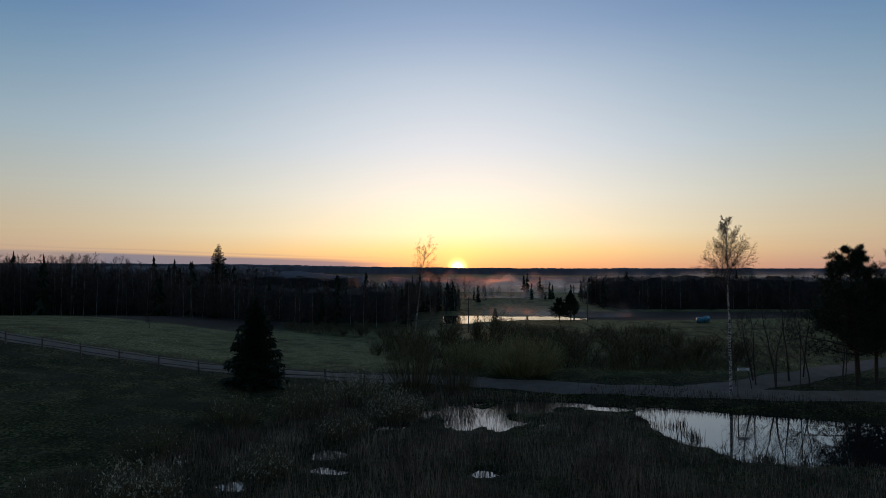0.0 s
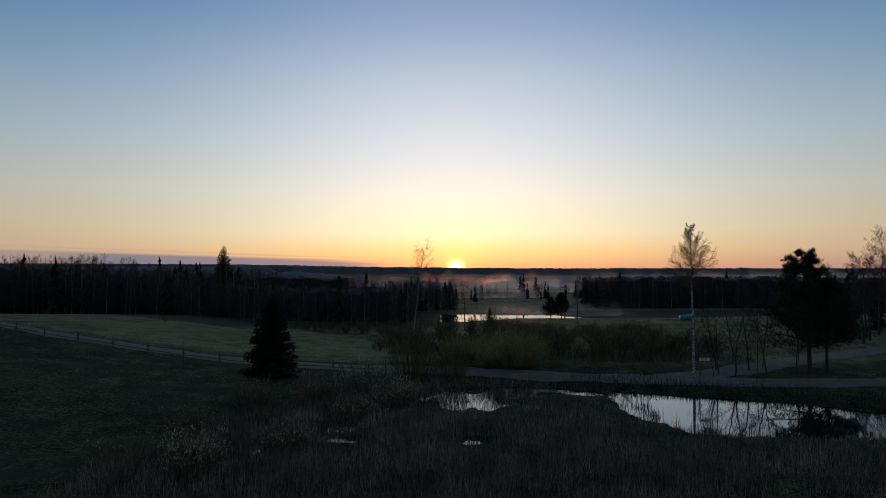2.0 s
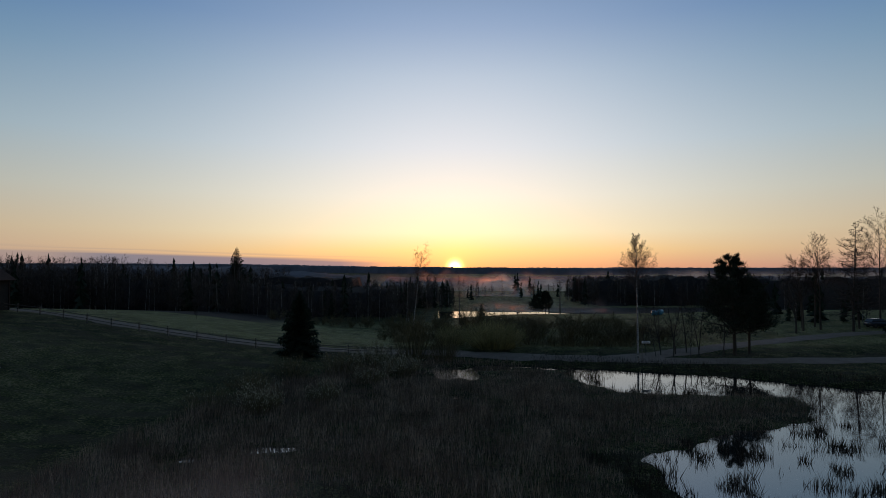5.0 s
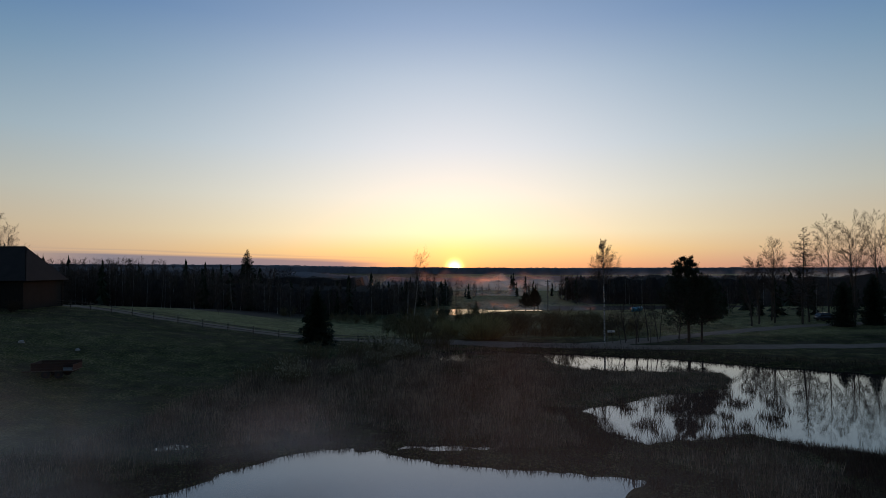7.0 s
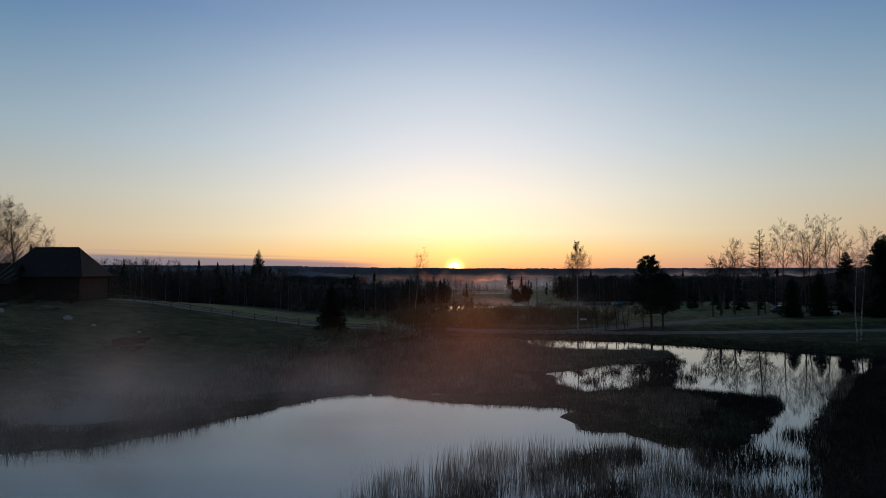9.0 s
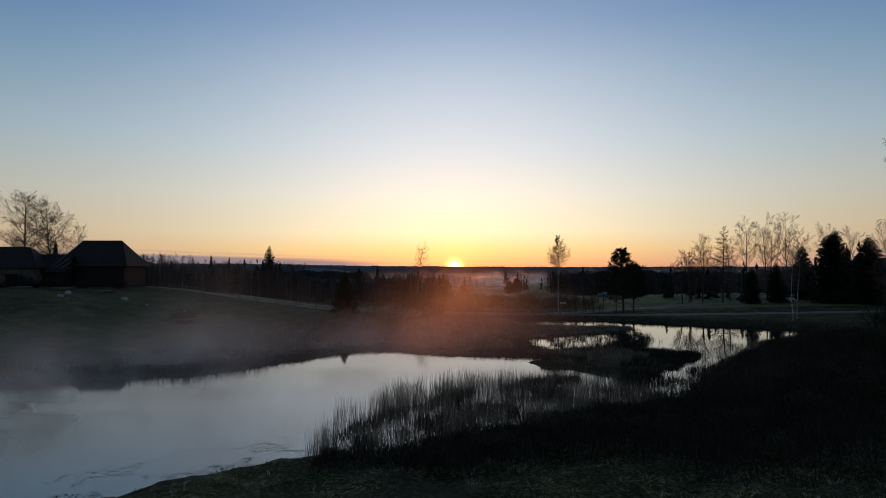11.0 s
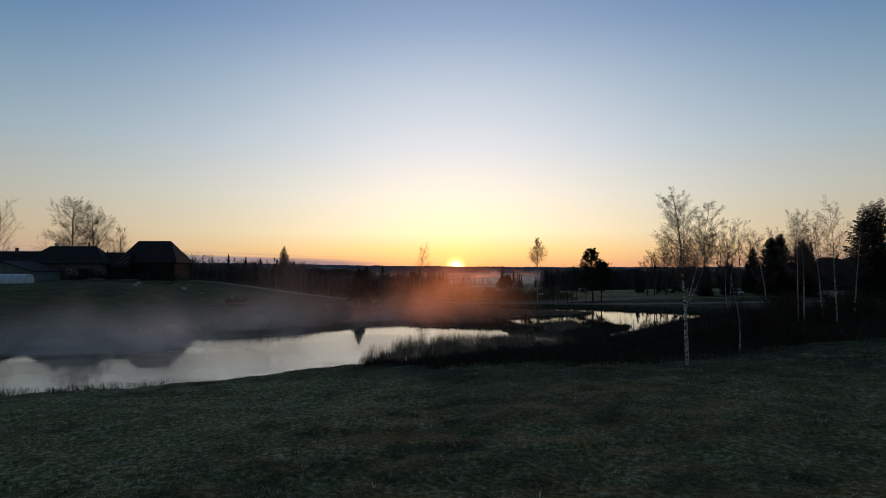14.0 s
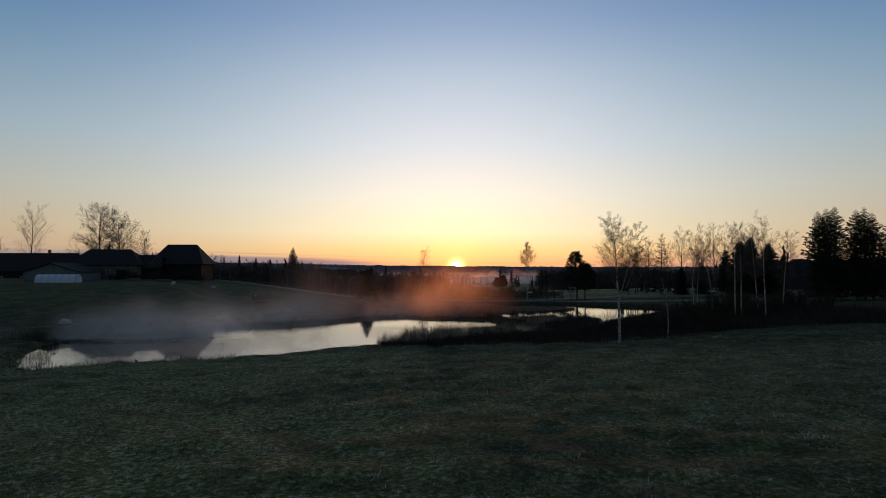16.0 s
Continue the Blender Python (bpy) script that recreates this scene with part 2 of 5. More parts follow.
# near-black: shade between the trees is put into the filling of the woods
SHADEWOOD = surface("shaded_wood_fill", [(0.012, 0.011, 0.010), (0.04, 0.034, 0.03)], 0.3, 2.0, 0.95, 0.3, spec=0.1)
WATER = water_material()


# ---------------------------------------------------------------- building helpers
def mesh_of(name, verts, faces, material, smooth=False):
    """A mesh from vertices and faces; faces are one table, several tables, or lists of uneven length."""
    me = bpy.data.meshes.new(name)
    tables = [faces] if isinstance(faces, np.ndarray) else faces
    if len(tables) and isinstance(tables[0], np.ndarray):
        v = np.asarray(verts, float)
        corner = np.concatenate([f.ravel() for f in tables])
        count = np.concatenate([np.full(len(f), f.shape[1]) for f in tables])
        me.vertices.add(len(v))
        me.vertices.foreach_set("co", v.ravel())
        me.loops.add(len(corner))
        me.loops.foreach_set("vertex_index", corner.astype(np.int32))
        me.polygons.add(len(count))
        me.polygons.foreach_set("loop_start", np.concatenate([[0], np.cumsum(count)[:-1]]).astype(np.int32))
        me.update(calc_edges=True)
    else:
        me.from_pydata(np.asarray(verts, float).tolist(), [], faces)
    if smooth:
        me.shade_smooth()
    me.materials.append(material)
    return me


def part(name, me, parent, label=""):
    ob = new(name, me)
    ob.parent = parent
    return tagged(ob, label)


def bm_mesh(name, bm, material):
    me = bpy.data.meshes.new(name)
    bm.to_mesh(me)
    bm.free()
    me.materials.append(material)
    return me


def box(bm, x0, y0, z0, x1, y1, z1, bevel=0.0):
    r = bmesh.ops.create_cube(bm, size=1.0, matrix=Matrix.Translation(((x0 + x1) / 2, (y0 + y1) / 2, (z0 + z1) / 2)) @ Matrix.Diagonal((x1 - x0, y1 - y0, z1 - z0, 1)))
    if bevel:
        edges = {e for v in r["verts"] for e in v.link_edges}
        bmesh.ops.bevel(bm, geom=list(edges), offset=bevel, segments=1, affect="EDGES")


def tubes(p0, p1, r0, r1, k=4):
    """Tapered tubes from the points p0 to p1: vertices and faces."""
    p0, p1, r0, r1 = (np.asarray(a, float) for a in (p0, p1, r0, r1))
    d = p1 - p0
    d /= np.linalg.norm(d, axis=1, keepdims=True) + 1e-9
    ref = np.where(np.abs(d[:, 2:3]) < 0.9, np.array([[0, 0, 1.0]]), np.array([[1.0, 0, 0]]))
    u = np.cross(d, ref)
    u /= np.linalg.norm(u, axis=1, keepdims=True)
    v = np.cross(d, u)
    a = np.arange(k) * 2 * np.pi / k
    ring = u[:, None] * np.cos(a)[None, :, None] + v[:, None] * np.sin(a)[None, :, None]
    low = p0[:, None] + ring * r0[:, None, None]
    top = p1[:, None] + ring * r1[:, None, None]
    verts = np.concatenate([low, top], axis=1).reshape(-1, 3)
    i = np.arange(k)
    j = (i + 1) % k
    quad = np.stack([i, j, j + k, i + k], axis=1)
    faces = (np.arange(len(p0))[:, None, None] * 2 * k + quad[None]).reshape(-1, 4)
    return verts, faces


def ribbons(p0, p1, r0, r1, rng):
    """Flat tapered strips from p0 to p1, turned at random: the thinnest twigs."""
    d = p1 - p0
    s = np.cross(d, rng.normal(0, 1, d.shape))
    s /= np.linalg.norm(s, axis=1, keepdims=True) + 1e-9
    v = np.stack([p0 - s * r0[:, None], p0 + s * r0[:, None], p1 + s * r1[:, None], p1 - s * r1[:, None]], axis=1).reshape(-1, 3)
    return v, np.arange(len(v)).reshape(-1, 4)


def slivers(base, tip, width, rng):
    """Thin upright triangles from base to tip, turned at random."""
    n = len(base)
    a = rng.uniform(0, 2 * np.pi, n)
    s = np.stack([np.cos(a), np.sin(a), np.zeros(n)], axis=1) * (np.broadcast_to(width, n) / 2)[:, None]
    verts = np.stack([base - s, base + s, tip], axis=1).reshape(-1, 3)
    return verts, np.arange(3 * n).reshape(-1, 3)


def joined(pieces):
    vs, fs, off = [], [], 0
    for v, f in pieces:
        vs.append(np.asarray(v, float))
        fs.append(np.asarray(f) + off)
        off += len(v)
    return np.concatenate(vs), fs


def step(a, b, v):
    t = np.clip((np.asarray(v, float) - a) / (b - a), 0, 1)
    return t * t * (3 - 2 * t)


# ---------------------------------------------------------------- lie of the land
NEAR_SHORE = [(-36.5, -45), (-33, -48), (-31, -46.2), (-28.6, -44.8), (-19, -41.3), (-13.6, -38.6), (-10, -35), (-4.2, -31.6), (-0.7, -31), (2.6, -28.8), (6.4, -26.6),
              (10.8, -23.2), (15.9, -21.3), (20.1, -19.2), (25, -9.5), (31.9, -1), (41.6, 11), (47.8, 16.3), (56, 23), (57, 27)]
RIGHT_SHORE = [(52, 30.5), (44, 34.5), (37, 38.5), (31, 43.2), (25, 45.5), (16, 48.8), (14.8, 45), (15.2, 38.5), (17.5, 35), (21, 33.6), (28, 33.2), (32, 32.2), (32, 29.5), (28.5, 24.4), (21.5, 21.2),
               (17.6, 18.8), (13.0, 15.6), (13, 9.5), (15, 6.5), (22.9, 8.5), (25.8, 5), (30, 3.5), (28.6, 0.4), (23.1, -6.9), (19.8, -10.4), (16.5, -10), (14.6, -8.1), (11.8, -6)]
FAR_SHORE = [(10.5, -2.9), (12.6, -0.6), (11.0, 0.3), (7.2, 1.2), (2.6, 1.9), (-2.7, 4.8), (-6.4, 6), (-9.8, 3.1), (-13, -1.7), (-16.9, -6.3), (-20.5, -9.8), (-25.2, -10.6),
             (-31.5, -12.6), (-38, -14.5), (-42.6, -17.5), (-44.5, -24), (-43, -32), (-39.5, -40)]
LAKE = NEAR_SHORE + RIGHT_SHORE + FAR_SHORE
MARSH = [(-33, -7), (-27, -11), (-13, -2), (-6, 5.5), (13, -1), (11, -7), (20, -11), (30, 3), (20, 12), (33, 31), (20, 46), (16, 47.5), (8, 51), (-2, 51), (-9, 47), (-15, 36), (-19, 22), (-21, 8), (-28, -1)]
POOLS = [(2.4, 45.5, 3.4, 3.6), (7.5, 48.8, 3.6, 2.0), (2.6, 32.4, 1.0, 0.8), (-7.0, 35.8, 1.2, 1.2), (-10.5, 31, 1.2, 0.8), (-10.0, 17.6, 1.5, 0.8), (-14.5, 15.5, 1.1, 0.6), (13, 47.5, 2.2, 1.0),
         (-4, 42, 1.3, 1.0), (9.5, 49.4, 2.6, 1.4), (1.4, 46.4, 2.6, 2.2), (1.0, 5.6, 2.6, 0.8), (-16, 6, 1.5, 0.9), (-6.2, 33.0, 1.1, 0.7), (3.6, 43.2, 3.0, 1.6), (5.4, 46.8, 2.2, 1.2)]


def outline(points, x, y):
    """Distance from the outline, negative inside."""
    p = np.array(points, float)
    best, inside = np.full(np.shape(x), 1e9), np.zeros(np.shape(x), bool)
    for (ax, ay), (bx, by) in zip(p, np.roll(p, -1, axis=0)):
        dx, dy = bx - ax, by - ay
        k = np.clip(((x - ax) * dx + (y - ay) * dy) / (dx * dx + dy * dy), 0, 1)
        best = np.minimum(best, np.hypot(x - ax - k * dx, y - ay - k * dy))
        inside ^= ((ay > y) != (by > y)) & (x < (bx - ax) * (y - ay) / (by - ay + 1e-12) + ax)
    return np.where(inside, -best, best)


def wobble(x, y, size, seed=0.0):
    """Smooth unevenness between about -1 and 1."""
    a = np.sin(x / size * 1.7 + seed + 1.3 * np.sin(y / size * 1.1 + seed)) + np.sin(y / size * 2.1 - seed * 2 + 1.1 * np.sin(x / size * 1.4 - seed))
    b = np.sin((x + y) / size * 3.3 + seed * 3) * np.sin((x - y) / size * 2.9 - seed)
    return a * 0.4 + b * 0.35


def rough(x, y, cell, seed=0):
    """Irregular unevenness between -1 and 1, of lumps about one cell across."""
    gx, gy = np.asarray(x, float) / cell + 3.7 * seed, np.asarray(y, float) / cell - 5.1 * seed
    ix, iy = np.floor(gx), np.floor(gy)
    fx, fy = gx - ix, gy - iy
    fx, fy = fx * fx * (3 - 2 * fx), fy * fy * (3 - 2 * fy)

    def lot(a, b):
        h = np.sin(a * 127.1 + b * 311.7 + seed * 17.3) * 43758.5453
        return h - np.floor(h)
    low = lot(ix, iy) * (1 - fx) + lot(ix + 1, iy) * fx
    top = lot(ix, iy + 1) * (1 - fx) + lot(ix + 1, iy + 1) * fx
    return 2 * (low * (1 - fy) + top * fy) - 1


def relief(x, y):
    x, y = np.asarray(x, float), np.asarray(y, float)
    d = outline(LAKE, x, y) + 0.5 * wobble(x, y, 1.6, 2.0) + 0.25 * wobble(x, y, 0.6, 5.0)
    # middle and right
    h = 0.45 + 0.9 * step(35, 95, x) + 0.4 * step(48, 60, y)
    # pasture and road on the rise to the left
    low = 5.5 * step(-22, -62, x) * step(-25, 25, y) + 0.3
    high = 5.8 * step(-5, -70, x) + 0.35
    left = low + (high - low) * step(28, 45, y)
    h = h + (left - h) * step(4, -16, x)
    # ground falls to the valley beyond the road
    start = 64 + 54 * step(-5, 22, x)
    h = h - 0.08 * np.maximum(0, y - start)
    h = np.where(h < -2.3, -2.3 - 1.0 * np.tanh((-2.3 - h) / 1.5), h)
    h = h - 2.5 * step(220, 500, y)
    h = h + step(500, 1500, y) * (3 + 13 * step(300, -900, x)) + 1.5 * step(150, 400, y) * wobble(x, y, 160, 1.0)
    # meadow on the camera's side
    near = 0.3 + 3.1 * np.tanh(0.062 * np.maximum(d, 0) / 3.1 * 1.05) + 0.10 * wobble(x, y, 7, 3.0)
    h = h + (near - h) * np.maximum(step(-2, -32, y), step(30, 45, x) * step(34, 18, y))
    h = h + 0.05 * wobble(x, y, 3.1, 4.0) + 0.03 * wobble(x, y, 1.1, 7.0) + (0.075 * rough(x, y, 0.9, 3) + 0.085 * rough(x, y, 1.7, 4) + 0.10 * rough(x, y + 0.4 * x, 4.5, 5)) * step(-24, -36, y)
    # marsh
    m = outline(MARSH, x, y)
    wet = 0.17 + 0.09 * wobble(x, y, 2.3, 1.0) + 0.06 * wobble(x, y, 0.8, 8.0)
    for px, py, rx, ry in POOLS:
        q = ((x - px) / rx) ** 2 + ((y - py) / ry) ** 2 + 0.45 * wobble(x, y, 0.9, px) + 0.75 * rough(x, y, 1.1, 9)
        wet = wet - 0.45 * step(1.3, 0.5, q)
    h = h + (wet - h) * step(3.5, -0.5, m)
    # shore and bed of the lake
    h = np.minimum(h, 0.02 + 0.22 * d + 0.02 * d * d)
    h = np.where(d < 0, np.maximum(0.35 * d, -0.8), h)
    # ponds in the valley
    for px, py, rx, ry, bed in ((25, 168, 21, 8, -3.6), (29, 250, 7, 5, -4.2)):
        q = np.hypot((x - px) / rx, (y - py) / ry) + 0.08 * wobble(x, y, 6, 1.0)
        h = h + (bed - h) * step(1.15, 0.85, q)
    return h


def ground(x, y):
    return float(height(np.array([x]), np.array([y]))[0])


def spaced(*stretches):
    out = []
    for a, b, s in stretches:
        out += list(np.arange(a, b, s))
    return np.array(out + [stretches[-1][1]], float)


def sheet(name, xs, ys, zfun, material):
    gx, gy = np.meshgrid(xs, ys)
    v = np.stack([gx.ravel(), gy.ravel(), zfun(gx.ravel(), gy.ravel())], axis=1)
    nx, ny = len(xs), len(ys)
    i = np.arange(nx - 1)[None, :] + nx * np.arange(ny - 1)[:, None]
    f = np.stack([i, i + 1, i + nx + 1, i + nx], axis=-1).reshape(-1, 4)
    return mesh_of(name, v, f, material, smooth=True)


LAND_X = spaced((-4600, -600, 250), (-600, -150, 25), (-150, -62, 3), (-62, 66, 0.5), (66, 150, 3), (150, 600, 25), (600, 4600, 250))
LAND_Y = spaced((-3000, -400, 200), (-400, -130, 15), (-130, -100, 3), (-100, -28, 0.42), (-28, 58, 0.55), (58, 130, 1.6), (130, 320, 5), (320, 800, 30), (800, 4800, 250))
land = new("ground", sheet("ground", LAND_X, LAND_Y, relief, GRASS))


def sampler(xs, ys, table):
    """Looks a table over the plan up between its rows and columns."""
    def at(x, y):
        x, y = np.asarray(x, float), np.asarray(y, float)
        i = np.clip(np.searchsorted(xs, x) - 1, 0, len(xs) - 2)
        j = np.clip(np.searchsorted(ys, y) - 1, 0, len(ys) - 2)
        fx = np.clip((x - xs[i]) / (xs[i + 1] - xs[i]), 0, 1)
        fy = np.clip((y - ys[j]) / (ys[j + 1] - ys[j]), 0, 1)
        return (table[j, i] * (1 - fx) + table[j, i + 1] * fx) * (1 - fy) + (table[j + 1, i] * (1 - fx) + table[j + 1, i + 1] * fx) * fy
    return at


table = np.empty(len(land.data.vertices) * 3)
land.data.vertices.foreach_get("co", table)
height = sampler(LAND_X, LAND_Y, table[2::3].reshape(len(LAND_Y), len(LAND_X)))
plan_x, plan_y = np.arange(-70, 76, 0.4), np.arange(-75, 70, 0.4)
lake_edge = sampler(plan_x, plan_y, outline(LAKE, *np.meshgrid(plan_x, plan_y)))
marsh_edge = sampler(plan_x, plan_y, outline(MARSH, *np.meshgrid(plan_x, plan_y)))


def rime_layer(me):
    co = np.empty(len(me.vertices) * 3)
    me.vertices.foreach_get("co", co)
    x, y = co[0::3], co[1::3]
    # field beyond the road: frost, with grazing dawn light added as extra paleness
    v = 0.85 * step(60, 66, y) * step(10, -4, x) * step(150, 125, y) + 0.55 * step(56, 62, y) * step(-5, 10, x) + 0.3 * step(95, 115, y) * step(-5, 10, x)
    v = v + (0.42 + 0.46 * step(16, -16, x)) * step(-34, -46, y + 7 * step(-8, 4, x))
    v = v + 0.16 * step(-18, -30, x) * step(-10, 0, y) * step(52, 40, y)
    v = np.clip(v * (1 + 0.45 * wobble(x, y, 9.0, 3.0) + 0.5 * rough(x, y, 2.2, 8) + 0.7 * rough(x, y, 0.9, 6)), 0, 1)
    me.attributes.new("frost", "FLOAT", "POINT").data.foreach_set("value", v)
    # ploughed fields in the valley and beyond the pasture
    soil = step(34, 46, x) * step(118, 126, y) * step(205, 195, y) + step(-30, -44, x) * step(104, 110, y) * step(175, 160, y)
    me.attributes.new("soil", "FLOAT", "POINT").data.foreach_set("value", np.clip(soil, 0, 1))


rime_layer(land.data)
tagged(land, "dark frosted grassland sloping round a marshy lake", "ground", kind="structure")


def flat_water(name, x0, y0, x1, y1, z, label):
    ob = new(name, mesh_of(name, [(x0, y0, z), (x1, y0, z), (x1, y1, z), (x0, y1, z)], [(0, 1, 2, 3)], WATER))
    return tagged(ob, label, "water", kind="structure")


flat_water("water", -62, -62, 66, 56, 0.0, "still dark lake water mirroring the dawn sky")
flat_water("water", 0, 156, 50, 182, -3.2, "small bright pond in the misty valley")
flat_water("water", 18, 242, 40, 258, -3.9, "far small pond in the misty valley")


def ribbon(name, points, width, material, label, lift=0.02):
    p = np.array(points, float)
    t = np.concatenate([[0], np.cumsum(np.hypot(*np.diff(p, axis=0).T))])
    s = np.arange(0, t[-1], 1.0)
    c = np.stack([np.interp(s, t, p[:, 0]), np.interp(s, t, p[:, 1])], axis=1)
    for _ in range(6):
        c[1:-1] = (c[:-2] + 2 * c[1:-1] + c[2:]) / 4
    d = np.gradient(c, axis=0)
    d /= np.linalg.norm(d, axis=1, keepdims=True)
    nrm = np.stack([-d[:, 1], d[:, 0]], axis=1)
    across = np.linspace(-0.5, 0.5, 7) * width
    xy = c[:, None] + nrm[:, None] * (across[None, :, None] * (1 + 0.10 * np.sin(s * 0.7) + 0.06 * np.sin(s * 2.3))[:, None, None])
    x, y = xy[..., 0].ravel(), xy[..., 1].ravel()
    z = height(x, y).reshape(len(s), 7)
    z = z + lift + 0.03 * (1 - (across / (width / 2)) ** 2)[None, :]
    v = np.stack([x, y, z.ravel()], axis=1)
    i = np.arange(6)[None, :] + 7 * np.arange(len(s) - 1)[:, None]
    f = np.stack([i, i + 1, i + 8, i + 7], axis=-1).reshape(-1, 4)
    return tagged(new(name, mesh_of(name, v, f, material, smooth=True)), label, "road", kind="structure")


ROAD = [(-150, 84), (-100, 74), (-62, 66), (-42, 60.5), (-22, 58.8), (-12, 59.5), (-4, 57.2), (4, 55.2), (11, 53.4), (20, 51.6), (28, 50.2), (45, 50), (70, 48), (120, 46)]
ribbon("road", ROAD, 3.6, GRAVEL, "pale gravel road running past the marsh")
ribbon("road", [(22, 51.5), (32, 56), (44, 63), (62, 71), (90, 76), (130, 78)], 3.8, GRAVEL, "gravel track leading to a parking place", 0.03)


# ---------------------------------------------------------------- trees
def grow(rng, segs, shoots, p, d, length, radius, level, spec):
    """One branch as a bent row of segments, with its side branches. segs holds rows (p0, p1, r0, r1, level); the last twigs are left in shoots."""
    n = spec["steps"][level]
    pts, dirs = [p], []
    bends = rng.normal(0, spec["bend"][level], (n, 3))
    bends[:, 2] += spec["lift"][level]
    for i in range(n):
        d = d + bends[i]
        d = d / math.sqrt(d @ d)
        p = p + d * length / n
        pts.append(p)
        dirs.append(d)
    for i in range(n):
        ra, rb = radius * (1 - 0.85 * i / n), radius * (1 - 0.85 * (i + 1) / n)
        segs.append((pts[i], pts[i + 1], max(ra, spec["thin"]), max(rb, spec["thin"] * 0.7), level))
    kids = spec["kids"][level]
    c = np.arange(kids)
    u = spec["from"][level] + (1 - spec["from"][level]) * (c + rng.uniform(0, 1, kids)) / kids
    i = np.minimum(n - 1, (u * n).astype(int))
    pts, w = np.array(pts), np.array(dirs)[i]
    q = pts[i] + (pts[i + 1] - pts[i]) * (u * n - i)[:, None]
    a = rng.uniform(0, 2 * np.pi, kids) if level else c * 2.4 + rng.uniform(-0.5, 0.5, kids)
    ref = np.where(np.abs(w[:, 2:3]) < 0.9, np.array([[0, 0, 1.0]]), np.array([[1.0, 0, 0]]))
    e1 = np.cross(w, ref)
    e1 /= np.linalg.norm(e1, axis=1, keepdims=True)
    e2 = np.cross(w, e1)
    s = np.radians(spec["angle"][level] * rng.uniform(0.75, 1.25, kids))
    nd = w * np.cos(s)[:, None] + (e1 * np.cos(a)[:, None] + e2 * np.sin(a)[:, None]) * np.sin(s)[:, None]
    shape = np.array([spec["shape"](k) for k in u]) if level == 0 else 1 - 0.5 * u
    long = length * spec["share"][level] * shape * rng.uniform(0.75, 1.2, kids)
    thick = radius * (1 - 0.8 * u) * spec.get("slim", 0.5)
    if level + 2 == len(spec["steps"]):
        shoots.append((q, nd, long, thick))
    else:
        for k in range(kids):
            grow(rng, segs, shoots, q[k], nd[k], long[k], thick[k], level + 1, spec)


def grown(rng, spec, stems):
    """The branches of a tree as arrays (p0, p1, r0, r1, level). stems: rows (place, way, length, radius, own spec or None)."""
    segs, shoots = [], []
    for p, d, length, radius, own in stems:
        grow(rng, segs, shoots, np.array(p, float), np.array(d, float) / np.linalg.norm(d), length, radius, 0, own or spec)
    out = [[np.array([s[i] for s in segs]) for i in range(5)]]
    p, d, long, thick = (np.concatenate([s[i] for s in shoots]) for i in range(4))
    top = len(spec["steps"]) - 1
    n = spec["steps"][top]
    for i in range(n):
        d = d + rng.normal(0, spec["bend"][top], d.shape) + np.array([0, 0, spec["lift"][top]])
        d /= np.linalg.norm(d, axis=1, keepdims=True)
        e = p + d * (long / n)[:, None]
        out.append([p, e, np.maximum(thick * (1 - 0.85 * i / n), spec["thin"]), np.maximum(thick * (1 - 0.85 * (i + 1) / n), spec["thin"] * 0.7), np.full(len(p), top)])
        p = e
    return [np.concatenate([o[i] for o in out]) for i in range(5)]


BIRCHLIKE = dict(steps=[9, 5, 4, 3], bend=[0.03, 0.08, 0.10, 0.09], lift=[0.02, 0.05, 0.0, -0.24], kids=[38, 12, 12], angle=[42, 38, 44], share=[0.34, 0.50, 0.58], thin=0.005, slim=0.33,
                 shape=lambda u: 1.02 - 0.62 * u, **{"from": [0.38, 0.15, 0.12]})
BIRCHTHIN = dict(BIRCHLIKE, kids=[28, 9, 9], steps=[9, 4, 3, 2], thin=0.009)
ASHLIKE = dict(steps=[9, 6, 4, 3], bend=[0.04, 0.08, 0.10, 0.09], lift=[0.02, 0.06, 0.03, 0.03], kids=[20, 9, 9], angle=[38, 38, 40], share=[0.40, 0.50, 0.55], thin=0.016,
               shape=lambda u: 1.1 - 0.55 * u, **{"from": [0.35, 0.25, 0.2]})
MAPLELIKE = dict(steps=[8, 7, 5, 3], bend=[0.05, 0.09, 0.10, 0.12], lift=[0.02, 0.03, 0.02, -0.04], kids=[30, 13, 14], angle=[50, 44, 44], share=[0.50, 0.50, 0.55], thin=0.019,
                 shape=lambda u: 1.05 - 0.5 * u, **{"from": [0.2, 0.2, 0.15]})
LARCHLIKE = dict(steps=[12, 4, 3], bend=[0.012, 0.05, 0.12], lift=[0.03, 0.03, -0.1], kids=[92, 16], angle=[82, 50], share=[0.26, 0.34], thin=0.028,
                 shape=lambda u: 1.25 - 1.12 * u, **{"from": [0.14, 0.15]})
ALDERLIKE = dict(steps=[7, 4, 3], bend=[0.06, 0.1, 0.15], lift=[0.03, 0.05, 0.03], kids=[26, 10], angle=[42, 40], share=[0.34, 0.4], thin=0.009,
                 shape=lambda u: 1.1 - 0.7 * u, **{"from": [0.2, 0.2]})


